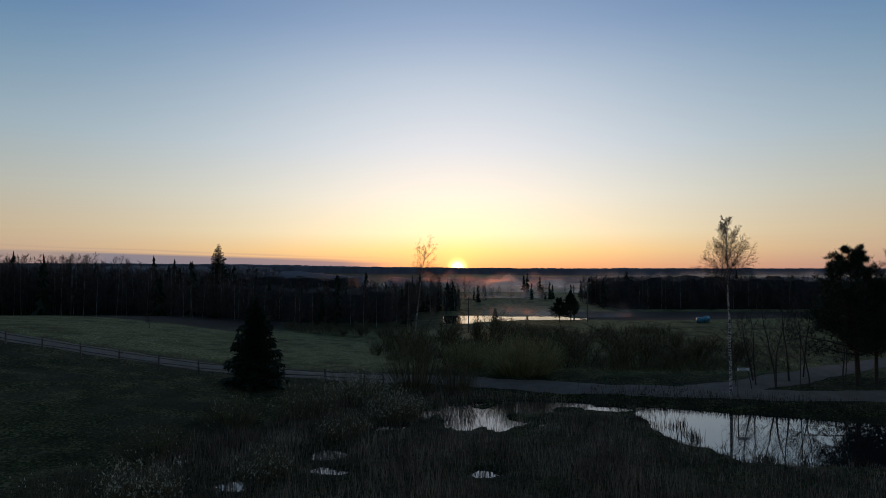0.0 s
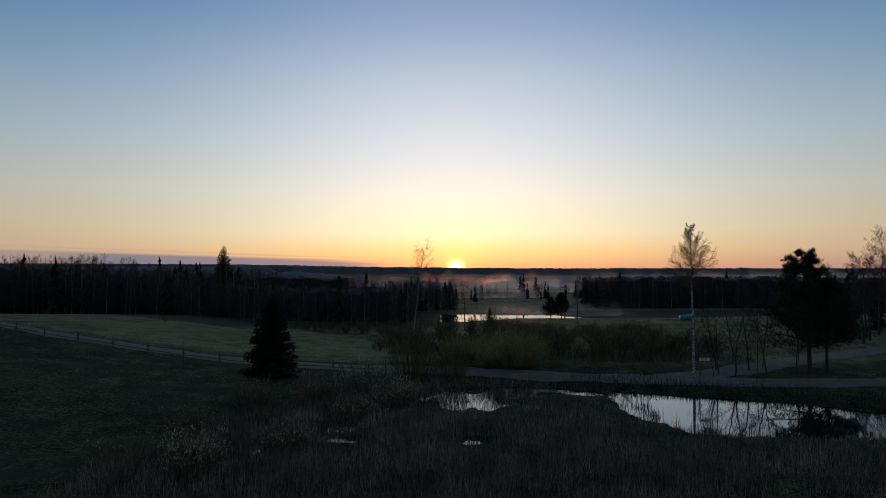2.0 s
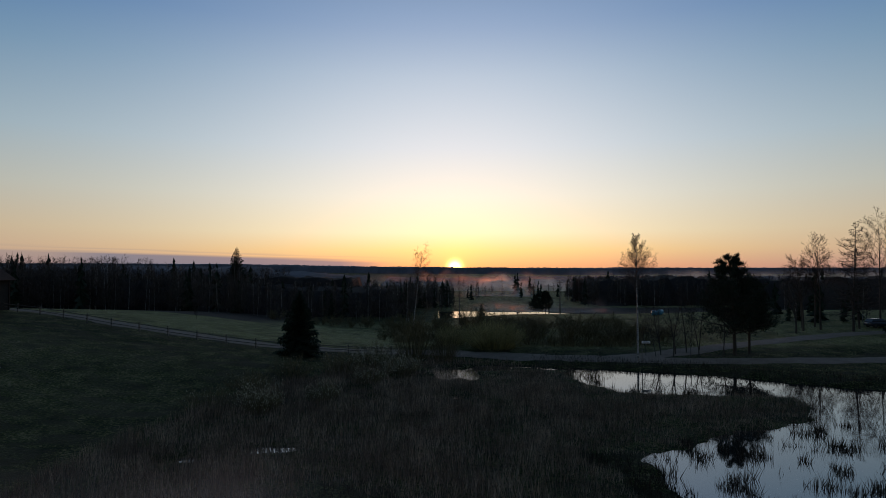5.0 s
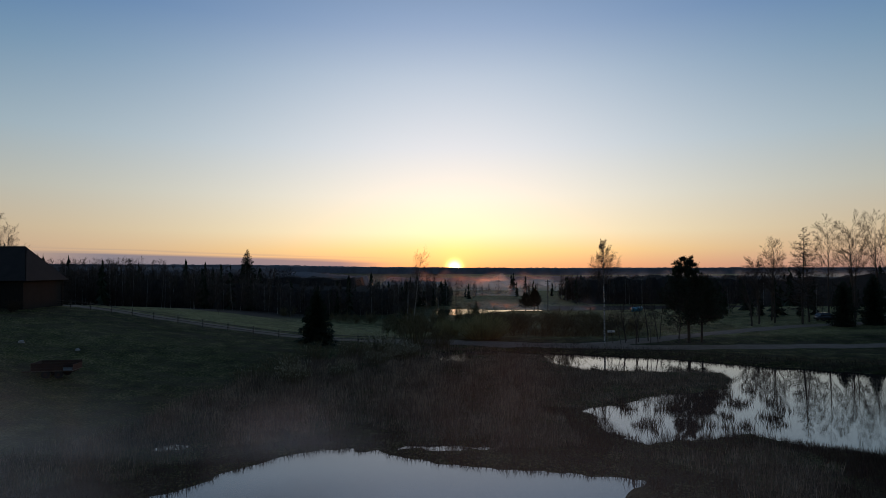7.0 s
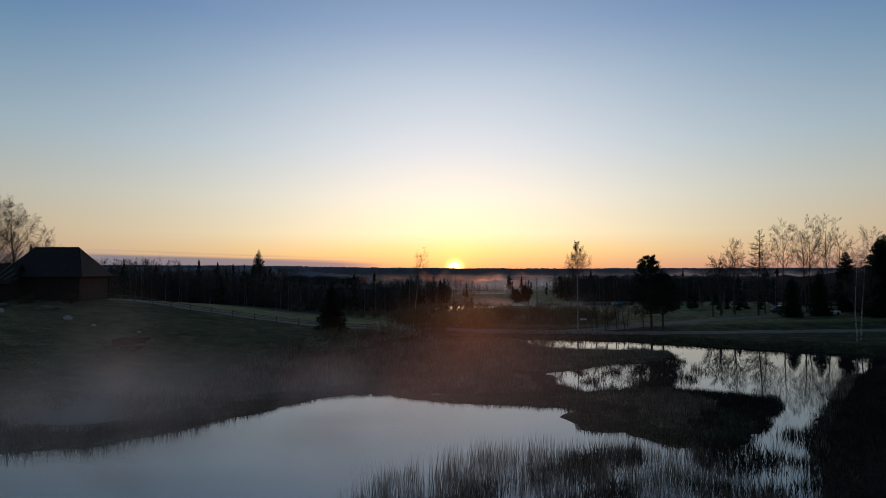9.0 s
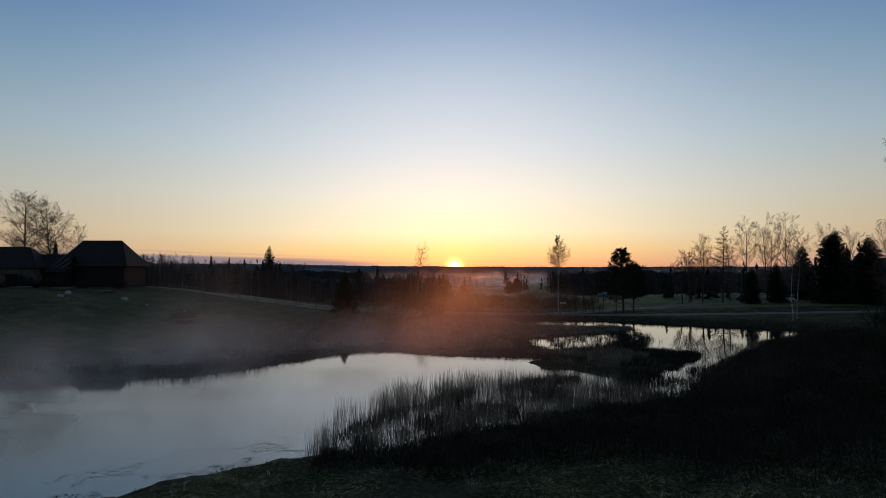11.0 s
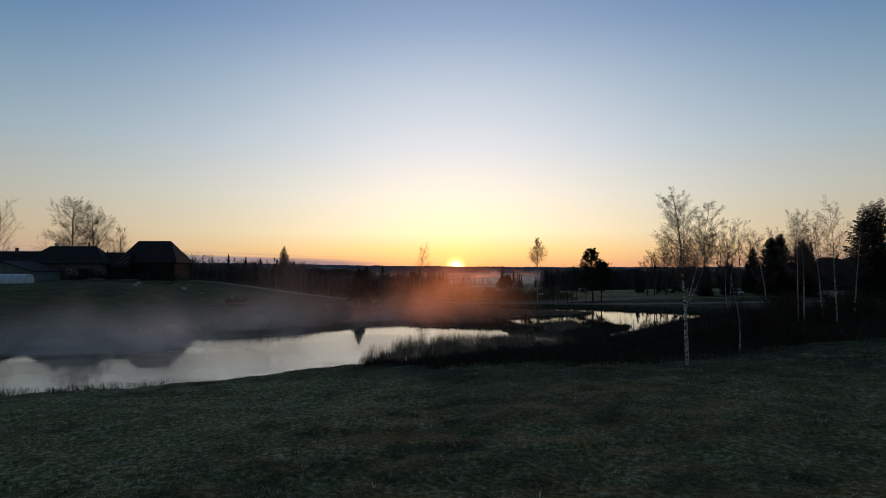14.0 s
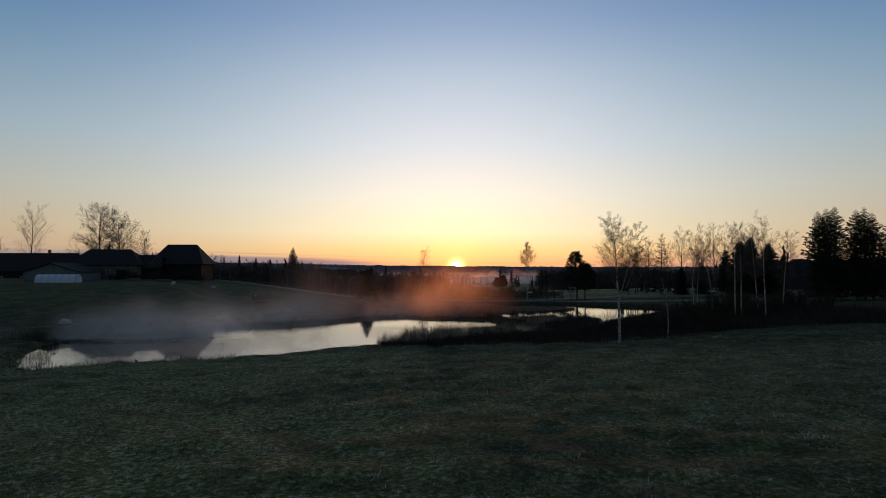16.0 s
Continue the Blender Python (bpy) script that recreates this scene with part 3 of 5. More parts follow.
def bare_tree(name, seed, tall, girth, spec, bark, limb_bark, label, where, category="tree", group="", stems=1, twig=None, lean=(0, 0), forks=()):
    """A leafless tree: trunk, limbs and a crown of twigs."""
    rng = np.random.default_rng(seed)
    x, y = where
    root = new(name)
    root.location = (x, y, ground(x, y) - 0.12)
    tagged(root, label, category, group)
    rows = []
    for s in range(stems):
        off = np.array([rng.uniform(-0.25, 0.25), rng.uniform(-0.25, 0.25), 0]) if stems > 1 else np.zeros(3)
        way = (rng.normal(0, 0.10) if stems > 1 else lean[0], rng.normal(0, 0.10) if stems > 1 else lean[1], 1.0)
        rows.append((off, way, tall * (rng.uniform(0.8, 1.0) if stems > 1 else 1.0), girth / 2, None))
    for z, dx, dy, length, thick in forks:
        rows.append(((0, 0, z), (dx, dy, 1.0), length, thick, dict(spec, kids=[24, *spec["kids"][1:]], **{"from": [0.25, 0.15, 0.12]})))
    *arr, lv = grown(rng, spec, rows)
    for nm, sel, k, mt in (("trunk", lv == 0, 7, bark), ("branch_frame", lv == 1, 4, limb_bark), ("twig_crown", lv >= 2, 3, twig or TWIG)):
        v, f = tubes(*[a[sel] for a in arr], k) if k > 3 else ribbons(*[a[sel] for a in arr], rng)
        tagged(part(nm, mesh_of(nm, v, f, mt, smooth=k > 3), root), kind="" if nm == "trunk" else "stuff")
    return root


def spruce(name, seed, tall, spread, label, where, group="", clear=0.04, dense=1.0, blunt=False, power=0.85):
    rng = np.random.default_rng(seed)
    x, y = where
    root = new(name)
    root.location = (x, y, ground(x, y) - 0.1)
    tagged(root, label, "spruce tree", group)
    zs = np.linspace(0, tall, 9)
    axis = np.stack([0.02 * wobble(zs, zs, 3, seed), 0.02 * wobble(zs, zs, 4, seed + 1), zs], axis=1)
    rr = np.maximum(0.013 * tall * (1 - zs / tall), 0.01)
    v, f = tubes(axis[:-1], axis[1:], rr[:-1], rr[1:], 7)
    part("trunk", mesh_of("trunk", v, f, BARK), root)
    vs, n = [], int(62 * tall ** 0.75 * dense)
    for i in range(n):
        u = clear + (1 - clear) * (i + rng.uniform(0, 1)) / n
        z = u * tall
        length = spread * ((1 - u) ** power if not blunt else min(1.0, 2.6 * (1 - u)) ** 0.75) * rng.uniform(0.5, 1.15) + 0.12
        a = i * 2.399 + rng.uniform(-0.4, 0.4)
        out, side = np.array([math.cos(a), math.sin(a), 0]), np.array([-math.sin(a), math.cos(a), 0])
        droop = 0.55 * (1 - u) + 0.02
        k = 6
        t = np.linspace(0, 1, k + 1)
        line = out * (t * length)[:, None] + np.array([0, 0, 1.0]) * (z + length * (0.12 * t - droop * t ** 1.4 + 0.18 * t ** 4))[:, None]
        for j in range(k):
            w = length * 0.36 * (1 - 0.55 * t[j]) * rng.uniform(0.7, 1.25)
            hang = np.array([0, 0, -rng.uniform(0.10, 0.32) * min(length, 1.6)])
            warm_fwd = out * length / k
            for sg in (-1, 1):
                tip = line[j] + warm_fwd * rng.uniform(1.0, 1.9) + side * sg * w + hang * rng.uniform(0.3, 1.0)
                vs += [line[j], line[j + 1], tip]
            vs += [line[j], line[j + 1] , line[j] + warm_fwd * rng.uniform(0.2, 0.8) + hang * rng.uniform(0.8, 1.6) + side * rng.uniform(-0.1, 0.1)]
        vs += [line[-2] + side * 0.04 * length, line[-2] - side * 0.04 * length, line[-1] + out * 0.12 * length]
    tagged(part("needle_crown", mesh_of("needle_crown", np.array(vs), np.arange(len(vs)).reshape(-1, 3), NEEDLE), root), kind="stuff")
    return root


def pine(name, seed, tall, spread, label, where, clear=0.35, group=""):
    rng = np.random.default_rng(seed)
    x, y = where
    root = new(name)
    root.location = (x, y, ground(x, y) - 0.1)
    tagged(root, label, "pine tree", group)
    spec = dict(steps=[8, 5, 3], bend=[0.015, 0.07, 0.2], lift=[0.04, 0.04, 0.06], kids=[84, 13], angle=[70, 50], share=[spread / tall, 0.42], thin=0.012,
                shape=lambda u: 1.12 - 0.92 * max(0, (u - clear) / (1 - clear)) ** 1.25, **{"from": [clear, 0.3]})
    *arr, lv = grown(rng, spec, [((0, 0, 0), (0, 0, 1.0), tall, 0.020 * tall, None)])
    v, f = tubes(*[a[lv == 0] for a in arr], 7)
    part("trunk", mesh_of("trunk", v, f, BARK, smooth=True), root)
    v, f = tubes(*[a[lv > 0] for a in arr], 4)
    tagged(part("branch_frame", mesh_of("branch_frame", v, f, BARK), root), kind="stuff")
    ends = np.concatenate([arr[1][lv == 2], arr[1][lv == 1][rng.uniform(0, 1, (lv == 1).sum()) < 0.3]])
    m = 9
    c = np.repeat(ends, m, axis=0) + rng.normal(0, 0.09 * min(1, tall / 10), (len(ends) * m, 3))
    way = rng.normal(0, 1, c.shape)
    way[:, 2] = np.abs(way[:, 2]) * 0.8 + 0.1
    way /= np.linalg.norm(way, axis=1, keepdims=True)
    tip = c + way * (rng.uniform(0.20, 0.46, len(c)) * max(0.5, min(1, tall / 10)))[:, None]
    v, f = slivers(c, tip, rng.uniform(0.05, 0.11, len(c)) * max(0.5, min(1, tall / 10)), rng)
    tagged(part("needle_crown", mesh_of("needle_crown", v, f, PINE), root), kind="stuff")
    return root


def bush(name, seed, wide, tall, label, where, stems=500, mat=None, catkins=0, group=""):
    """A leafless willow bush: a fan of thin stems with side shoots, and pale catkins where it flowers."""
    rng = np.random.default_rng(seed)
    x, y = where
    root = new(name)
    root.location = (x, y, ground(x, y) - 0.08)
    tagged(root, label, "bush", group)
    a = rng.uniform(0, 2 * np.pi, stems)
    r = np.sqrt(rng.uniform(0, 1, stems))
    base = np.stack([np.cos(a) * r * wide * 0.36, np.sin(a) * r * wide * 0.36, np.zeros(stems)], axis=1)
    lump = 1 + 0.22 * wobble(np.cos(a) * r * wide, np.sin(a) * r * wide, 1.1, seed)
    h = tall * np.sqrt(np.maximum(0.2, 1 - 0.65 * r ** 2)) * rng.uniform(0.55, 1.12, stems) * lump
    mid = base + np.stack([np.cos(a) * r * wide * 0.16, np.sin(a) * r * wide * 0.16, h * 0.55], axis=1)
    tip = base + np.stack([np.cos(a) * r * wide * 0.30, np.sin(a) * r * wide * 0.30, h], axis=1) + rng.normal(0, 0.12, (stems, 3))
    wd = 0.008 + 0.003 * tall
    pieces = [tubes(base, mid, np.full(stems, wd), np.full(stems, wd * 0.7), 3), tubes(mid, tip, np.full(stems, wd * 0.7), np.full(stems, wd * 0.25), 3)]
    k = stems * 13
    i = rng.integers(0, stems, k)
    u = rng.uniform(0.0, 1, k)[:, None]
    q = mid[i] * (1 - u) + tip[i] * u
    w = rng.normal(0, 1, (k, 3)) * [1, 1, 0.6] + [0, 0, 0.6]
    w /= np.linalg.norm(w, axis=1, keepdims=True)
    e = q + w * rng.uniform(0.25, 0.7, k)[:, None] * min(1.0, tall / 3)
    pieces.append(slivers(q, e, wd * 1.5, rng))
    v, f = joined(pieces)
    tagged(part("stem_fan", mesh_of("stem_fan", v, f, mat or WILLOW), root), kind="stuff")
    if catkins:
        i = rng.integers(0, k, catkins)
        c = e[i] + rng.normal(0, 0.04, (catkins, 3))
        v, f = slivers(c, c + rng.normal(0, 0.04, c.shape) + [0, 0, 0.08], 0.07, rng)
        tagged(part("catkin_spray", mesh_of("catkin_spray", v, f, CATKIN), root, "pale fluffy catkins"), kind="stuff")
    return root


SHRUB = dict(steps=[5, 4, 3], bend=[0.13, 0.16, 0.2], lift=[0.07, 0.07, 0.03], kids=[16, 7], angle=[36, 40], share=[0.42, 0.48], thin=0.008, slim=0.5,
             shape=lambda u: 1.1 - 0.5 * u, **{"from": [0.12, 0.1]})


def shrub_meshes(seed, mat, stems=12, spread=0.62):
    """One many-stemmed shrub of about unit height for copying: its woody frame and its haze of twigs."""
    rng = np.random.default_rng(seed)
    rows = []
    for s in range(stems):
        a, r = rng.uniform(0, 2 * np.pi), math.sqrt(rng.uniform(0, 1))
        off = (math.cos(a) * r * spread * 1.2, math.sin(a) * r * spread * 1.2, 0)
        way = (math.cos(a) * r * spread * 0.7 + rng.normal(0, 0.12), math.sin(a) * r * spread * 0.7 + rng.normal(0, 0.12), 1.0)
        rows.append((off, way, 3.0 * rng.uniform(0.6, 1.05) * (1.08 - 0.35 * r), 0.035, None))
    *arr, lv = grown(rng, SHRUB, rows)
    v, f = tubes(*[a[lv < 1] for a in arr], 3)
    frame_mesh = mesh_of("stem_fan", v, f, mat)
    p0, p1, r0, r1 = [a[lv >= 1] for a in arr]
    v, f = slivers(p0, p1 + (p1 - p0) * 0.4, 5.2 * np.maximum(r0, 0.008), rng)
    return frame_mesh, mesh_of("twig_crown", v, f, mat)


def shrub(name, meshes, where, wide, tall, turn, label, group):
    x, y = where
    root = new(name)
    root.matrix_world = Matrix.Translation((x, y, ground(x, y) - 0.1)) @ pose(0, 0, 0, 0, 0, turn) @ Matrix.Diagonal((wide / 3.2, wide / 3.2, tall / 2.9, 1))
    tagged(root, label, "bush", group)
    tagged(part("stem_fan", meshes[0], root), kind="stuff")
    tagged(part("twig_crown", meshes[1], root), kind="stuff")


def blades(points, tall, lean, width, rng, scale=1.0, bed=-0.5):
    n = len(points)
    base = np.stack([points[:, 0], points[:, 1], np.maximum(height(points[:, 0], points[:, 1]), bed) - 0.03], axis=1)
    h = rng.uniform(tall[0], tall[1], n) * scale
    tip = base + np.stack([rng.normal(0, lean, n) * h, rng.normal(0, lean, n) * h, h], axis=1)
    return slivers(base, tip, rng.uniform(0.6, 1.4, n) * width, rng)


def scatter(rng, n, x0, y0, x1, y1, keep):
    p = np.stack([rng.uniform(x0, x1, n), rng.uniform(y0, y1, n)], axis=1)
    return p[keep(p[:, 0], p[:, 1], rng.uniform(0, 1, n))]



# ---------------------------------------------------------------- the single trees
bare_tree("birch_tree", 11, 12.0, 0.30, dict(BIRCHLIKE, kids=[44, 13, 15], share=[0.35, 0.46, 0.55], angle=[42, 36, 44], shape=lambda u: 1.15 - 0.85 * u, thin=0.0046, **{"from": [0.42, 0.15, 0.12]}), BIRCH, FINE, "white-barked leafless birch at the edge of the meadow", (20.2, -41.2), "birch tree", twig=FINE, forks=((4.4, 0.30, 0.1, 7.4, 0.055), (4.2, 0.55, 0.15, 5.8, 0.035)))
bare_tree("birch_tree", 12, 15.0, 0.27, dict(BIRCHLIKE, kids=[38, 12, 15], share=[0.36, 0.50, 0.6], angle=[41, 36, 40], lift=[0.02, 0.03, 0.02, -0.10], thin=0.0070, shape=lambda u: 0.72 - 1.25 * (u - 0.52), **{"from": [0.54, 0.12, 0.12]}), BIRCH, FINE, "tall white-barked leafless birch beside the gravel road", (24.2, 50.0), "birch tree", twig=FINE)
bare_tree("birch_tree", 13, 15.2, 0.25, dict(BIRCHLIKE, kids=[34, 9, 9], thin=0.0075), BIRCH, FINE, "slender leafless birch among willow scrub", (-4.2, 86.0), "birch tree", twig=FINE)
bare_tree("birch_tree", 14, 7.0, 0.14, ALDERLIKE, BIRCH, TWIG, "thin leaning birch at the scrub's edge", (27.8, -33.5), "birch tree", lean=(0.10, 0.05))
for i, (bx, by, bt) in enumerate([(46.8, -10.6, 13.5), (48.6, -9.0, 12.5), (50.4, -12.4, 14.0), (52.2, -7.0, 13.0), (54.5, -9.5, 12.0), (60.6, 36.5, 12.0), (61.8, 37.4, 11.0), (45.5, -6.0, 11.5)]):
    bare_tree("birch_tree", 20 + i, bt, 0.22, BIRCHTHIN, BIRCH, FINE, "slim white-barked leafless birch in a group", (bx, by), "birch tree", "birches by the water", twig=FINE, lean=(0.03 * (-1) ** i, 0))
pine("pine_tree", 31, 12.2, 4.8, "dense dark pine standing by the road", (37.8, 54.2), 0.20)
pine("pine_tree", 32, 9.2, 3.2, "dark pine leaning beside a taller one", (40.0, 54.9), 0.25)
spruce("spruce_tree", 41, 8.2, 3.0, "young dense dark spruce in front of the fence", (-16.6, 52.6), dense=1.5)
spruce("spruce_tree", 42, 21.5, 5.8, "tall dark spruce at the forest edge", (-66.5, 175.0), power=0.78, dense=0.62)
for i, (px, py, h) in enumerate([(22.6, 115, 4.6), (25.0, 116, 5.4)]):
    pine("pine_tree", 50 + i, h, 1.9, "small dark pine on the rise above the pond", (px, py), 0.2)
spruce("spruce_tree", 45, 4.4, 1.2, "small dark spruce above the pond", (10.4, 118))
bare_tree("larch_tree", 61, 17.8, 0.42, LARCHLIKE, BARK, BARK, "tall leafless larch with level branches", (67.2, 74.7), "larch tree")
for i, (px, py, h) in enumerate([(60.5, 77, 10.5), (64.0, 78, 12), (62.2, 80, 10), (70.5, 78, 13), (75.5, 80, 17.0), (80.5, 80, 17.4), (86.5, 81, 17.6), (57.5, 74, 8.5), (98, 82, 16), (104, 84, 15.5), (66.2, 83, 14), (83.5, 84, 16), (91.0, 85, 15)]):
    bare_tree("bare_tree", 70 + i, h, 0.36, dict(ASHLIKE, kids=[18, 8, 9]), BARK, BARK, "tall leafless tree in a row beside the parking place", (px, py), "tree", "row of bare trees")
for i, (px, py, h, s) in enumerate([(88.5, 79, 13.0, 3.2), (86.9, 66.6, 15.0, 4.8), (94.5, 76, 16.5, 4.4), (92, 62, 14.2, 4.6), (71.5, 70, 8.0, 2.4), (77.5, 71, 9.0, 2.4)]):
    spruce("spruce_tree", 90 + i, h, s, "dark spruce beside the parking place", (px, py), "spruces by the parking place", power=0.6)
for i in range(10):
    spruce("spruce_tree", 110 + i, 21.6 + (i * 37 % 5) * 0.4, 3.3, "tall dark spruce in a close row", (94.0 + i * 3.1, 43.5 + (i % 3) * 1.6), "row of tall spruces", clear=0.06, dense=0.46, blunt=True)
for i, (px, py, h) in enumerate([(31.5, 52.5, 7.5), (33.0, 53.5, 8.0), (29.5, 52.8, 7.0), (27.3, 52.6, 6.4), (34.5, 57, 8.5), (30.4, 54.4, 7.6), (35.6, 52.8, 7.0), (28.4, 54.0, 6.6), (32.2, 55.4, 8.2), (26.4, 53.6, 5.6), (36.4, 54.0, 7.2), (29.0, 55.6, 6.2)]):
    bare_tree("alder_tree", 130 + i, h, 0.09 + 0.05 * (i % 3), dict(ALDERLIKE, kids=[26, 12], slim=0.3), BARK, TWIG, "slender leafless alder at the lake's edge", (px, py), "alder tree", "alders on the bank", lean=(0.05 * (-1) ** i, 0.02))
bare_tree("maple_tree", 141, 25.5, 0.9, MAPLELIKE, BARK, BARK, "large old leafless maple behind the farm", (-118.5, 110.0), "maple tree")
bare_tree("maple_tree", 142, 22.5, 0.8, MAPLELIKE, BARK, BARK, "broad leafless maple behind the farm", (-111.0, 111.0), "maple tree")
bare_tree("maple_tree", 143, 17.0, 0.5, ASHLIKE, BARK, BARK, "smaller leafless tree behind the farm", (-102.5, 110.0), "tree")
bare_tree("bare_tree", 144, 25.0, 0.6, ASHLIKE, BARK, BARK, "tall leafless tree behind the farmhouse", (-144, 112), "tree")
bare_tree("bare_tree", 145, 19.0, 0.6, ASHLIKE, BARK, BARK, "leafless tree behind the farmhouse", (-160, 116), "tree", stems=2)
for i, (px, py, h) in enumerate([(-84.0, 75.0, 7.6), (-80.2, 77.0, 8.2), (-76.6, 74.0, 8.4), (-88.5, 78.0, 7.4)]):
    bare_tree("bare_tree", 150 + i, h, 0.3, dict(MAPLELIKE, kids=[16, 8, 9], angle=[62, 44, 44], share=[0.6, 0.5, 0.55]), BARK, BARK, "low spreading leafless tree between the farm buildings", (px, py), "tree", "trees between the farm buildings", stems=3)
bare_tree("sapling", 146, 2.6, 0.07, ALDERLIKE, BARK, TWIG, "staked young tree on the open field", (-45.0, 91.0), "sapling")

# ---------------------------------------------------------------- bushes
for i, (px, py, w, h, c) in enumerate([(-13.6, 26.8, 3.0, 2.6, 900), (-9.4, 31.0, 2.4, 1.9, 400), (-6.8, 47.5, 4.6, 3.0, 900), (-3.5, 43.5, 3.6, 2.4, 900), (-2.5, 53.3, 5.0, 4.8, 0), (1.2, 52.6, 3.6, 3.2, 0), (-10, 43.5, 4.0, 2.6, 200), (-14.5, 41, 4.0, 2.2, 100), (-17, 35, 4, 2.0, 60), (-6.5, 39, 3.0, 1.8, 300), (-18, 28, 4, 1.8, 60)]):
    bush("willow_bush", 200 + i, w, h, "leafless willow bush with pale catkins in the marsh", (px, py), 170, catkins=c, group="willows in the marsh")
for i, (px, py, w, h) in enumerate([(19.5, -22.0, 3.0, 2.6), (22.5, -20.5, 3.0, 3.2), (25.0, -21.5, 3.0, 3.0), (21.0, -25.0, 3.0, 2.4), (26.5, -17.5, 2.6, 2.6), (17.0, -23.5, 2.4, 1.9)]):
    bush("willow_bush", 230 + i, w, h, "thin leafless willow shoots at the water's edge", (px, py), 60, mat=TWIG, group="willow shoots on the near shore")
bush("willow_bush", 229, 7.2, 3.7, "large domed olive-green willow bush behind the road", (7.9, 59.6), 900, mat=OLIVE, group="willow thicket")
bush("willow_bush", 228, 4.2, 2.9, "rounded olive-green willow bush beside a larger one", (2.4, 63.0), 380, mat=OLIVE, group="willow thicket")
willow_kinds = [shrub_meshes(400 + i, WILLOW) for i in range(4)]
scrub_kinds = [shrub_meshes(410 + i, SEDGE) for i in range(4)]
pick = np.random.default_rng(77)
for i, (px, py, w, h) in enumerate([(13.0, 62.5, 5.0, 3.4), (-2.8, 62.5, 5.0, 4.8), (1.0, 65, 5, 4.4), (15, 65, 5, 4.2), (18.5, 62, 5, 4.0), (21.5, 65, 5, 4.2), (24.5, 63, 5, 3.8),
                                         (27.5, 66, 5, 4.0), (6, 70, 6, 4.4), (11, 72, 6, 4.4), (16.5, 74, 6, 4.0), (-3.5, 72, 5, 5.0), (-4, 80, 6, 5.0), (22, 74, 6, 3.8), (28.5, 75, 6, 3.6), (33, 66, 5, 3.4), (1, 80, 6, 4.6), (6, 84, 6, 4.2),
                                         (12, 86, 6, 3.6), (18, 86, 6, 3.4), (24, 88, 6, 3.0), (-9, 84, 5, 3.6), (1, 95, 6, 4.0), (10, 97, 6, 3.2), (31, 70, 5, 3.4), (-7.5, 92, 5, 3.4), (36, 72, 5, 2.8)]):
    shrub("willow_bush", willow_kinds[i % 4], (px, py), w * pick.uniform(0.75, 1.1), h * pick.uniform(0.62, 1.12), pick.uniform(0, 360), "broad leafless willow thicket behind the road", "willow thicket")
for i, (px, py, w, h) in enumerate([(-62.5, 44.5, 4.0, 1.6), (-66.5, 43.0, 4.5, 1.9), (-71.5, 45.0, 4.0, 1.7), (-76.0, 42.5, 4.0, 1.5), (-59.0, 50.0, 3.5, 1.8), (-74.5, 47.0, 4.5, 2.4)]):
    shrub("scrub_bush", scrub_kinds[i % 4], (px, py), w, h, pick.uniform(0, 360), "dark leafless scrub in front of the farm", "scrub by the farm")
for i, (px, py, w, h) in enumerate([(12.5, -25.5, 3.0, 1.2), (9.0, -28.5, 3.0, 1.1), (15.5, -26.5, 3.4, 1.6), (19, -23.5, 4, 1.3), (22, -21, 4, 1.3), (25, -18, 4, 1.2), (28, -15, 4, 1.2), (24, -27, 4, 1.6), (4.5, -31.5, 3.4, 0.9), (7.5, -31, 3.6, 1.3), (10.8, -29.8, 3.6, 1.3), (13.5, -31, 3.6, 1.0), (17.5, -30.5, 3.6, 1.1), (29, -25, 5, 2.6), (33, -21, 5, 3.0), (32, -13, 5, 1.6),
                                         (37, -11, 5, 2.2), (35, -28, 4, 3.0), (38, -20, 5, 4.4), (42, -15, 5, 4.4), (44, -11, 5, 4.2), (33, -6, 4, 1.5), (38, 0, 4, 1.3), (42, 5, 4, 1.2), (47, 2, 5, 2.0), (47, 10, 4, 1.2), (52, 13, 4, 1.3), (55, 5, 5, 3.0),
                                         (60, 12, 5, 3.4), (56, -4, 5, 4.2), (62, 3, 5, 4.4), (51, -3, 5, 4.4), (42, -8, 5, 3.2), (48, -14, 4, 3.6), (53, -12, 5, 3.8), (60, -3, 5, 4.0), (63, 20, 6, 4.0), (68, 10, 6, 4.2), (66, -2, 6, 4.0)]):
    shrub("scrub_bush", scrub_kinds[i % 4], (px, py), w, h, pick.uniform(0, 360), "dense dark leafless scrub by the water", "scrub by the water")


# ---------------------------------------------------------------- reeds and grass
rng = np.random.default_rng(5)


def in_marsh(x, y, u):
    h = height(x, y)
    return (marsh_edge(x, y) < 0.6) & (u < np.where(h > 0.0, 0.95, np.where(lake_edge(x, y) < -0.4, 0.04, 0.12 + 0.5 * (rough(x, y, 0.7, 4) > -0.1)))) & (u < 0.72 + 0.4 * wobble(x, y, 3.0, 2.0))


p = scatter(rng, 260000, -34, -12, 34, 52, in_marsh)
low = 0.38 + 0.62 * step(0.8, 8.0, lake_edge(p[:, 0], p[:, 1]))
for px, py, rx, ry in POOLS:
    low = low * (1 - 0.45 * (height(p[:, 0], p[:, 1]) > 0) * step(2.4, 1.0, np.hypot((p[:, 0] - px) / rx, (p[:, 1] - py + 1.3) / ry)))
low = low * (0.72 + 0.22 * wobble(p[:, 0], p[:, 1], 2.6, 1.0) + 0.22 * rough(p[:, 0], p[:, 1], 1.3, 2))
rim = (p[:, 1] < 16) & (lake_edge(p[:, 0], p[:, 1]) < 3.5 + 2.0 * rough(p[:, 0], p[:, 1], 2.0, 3))
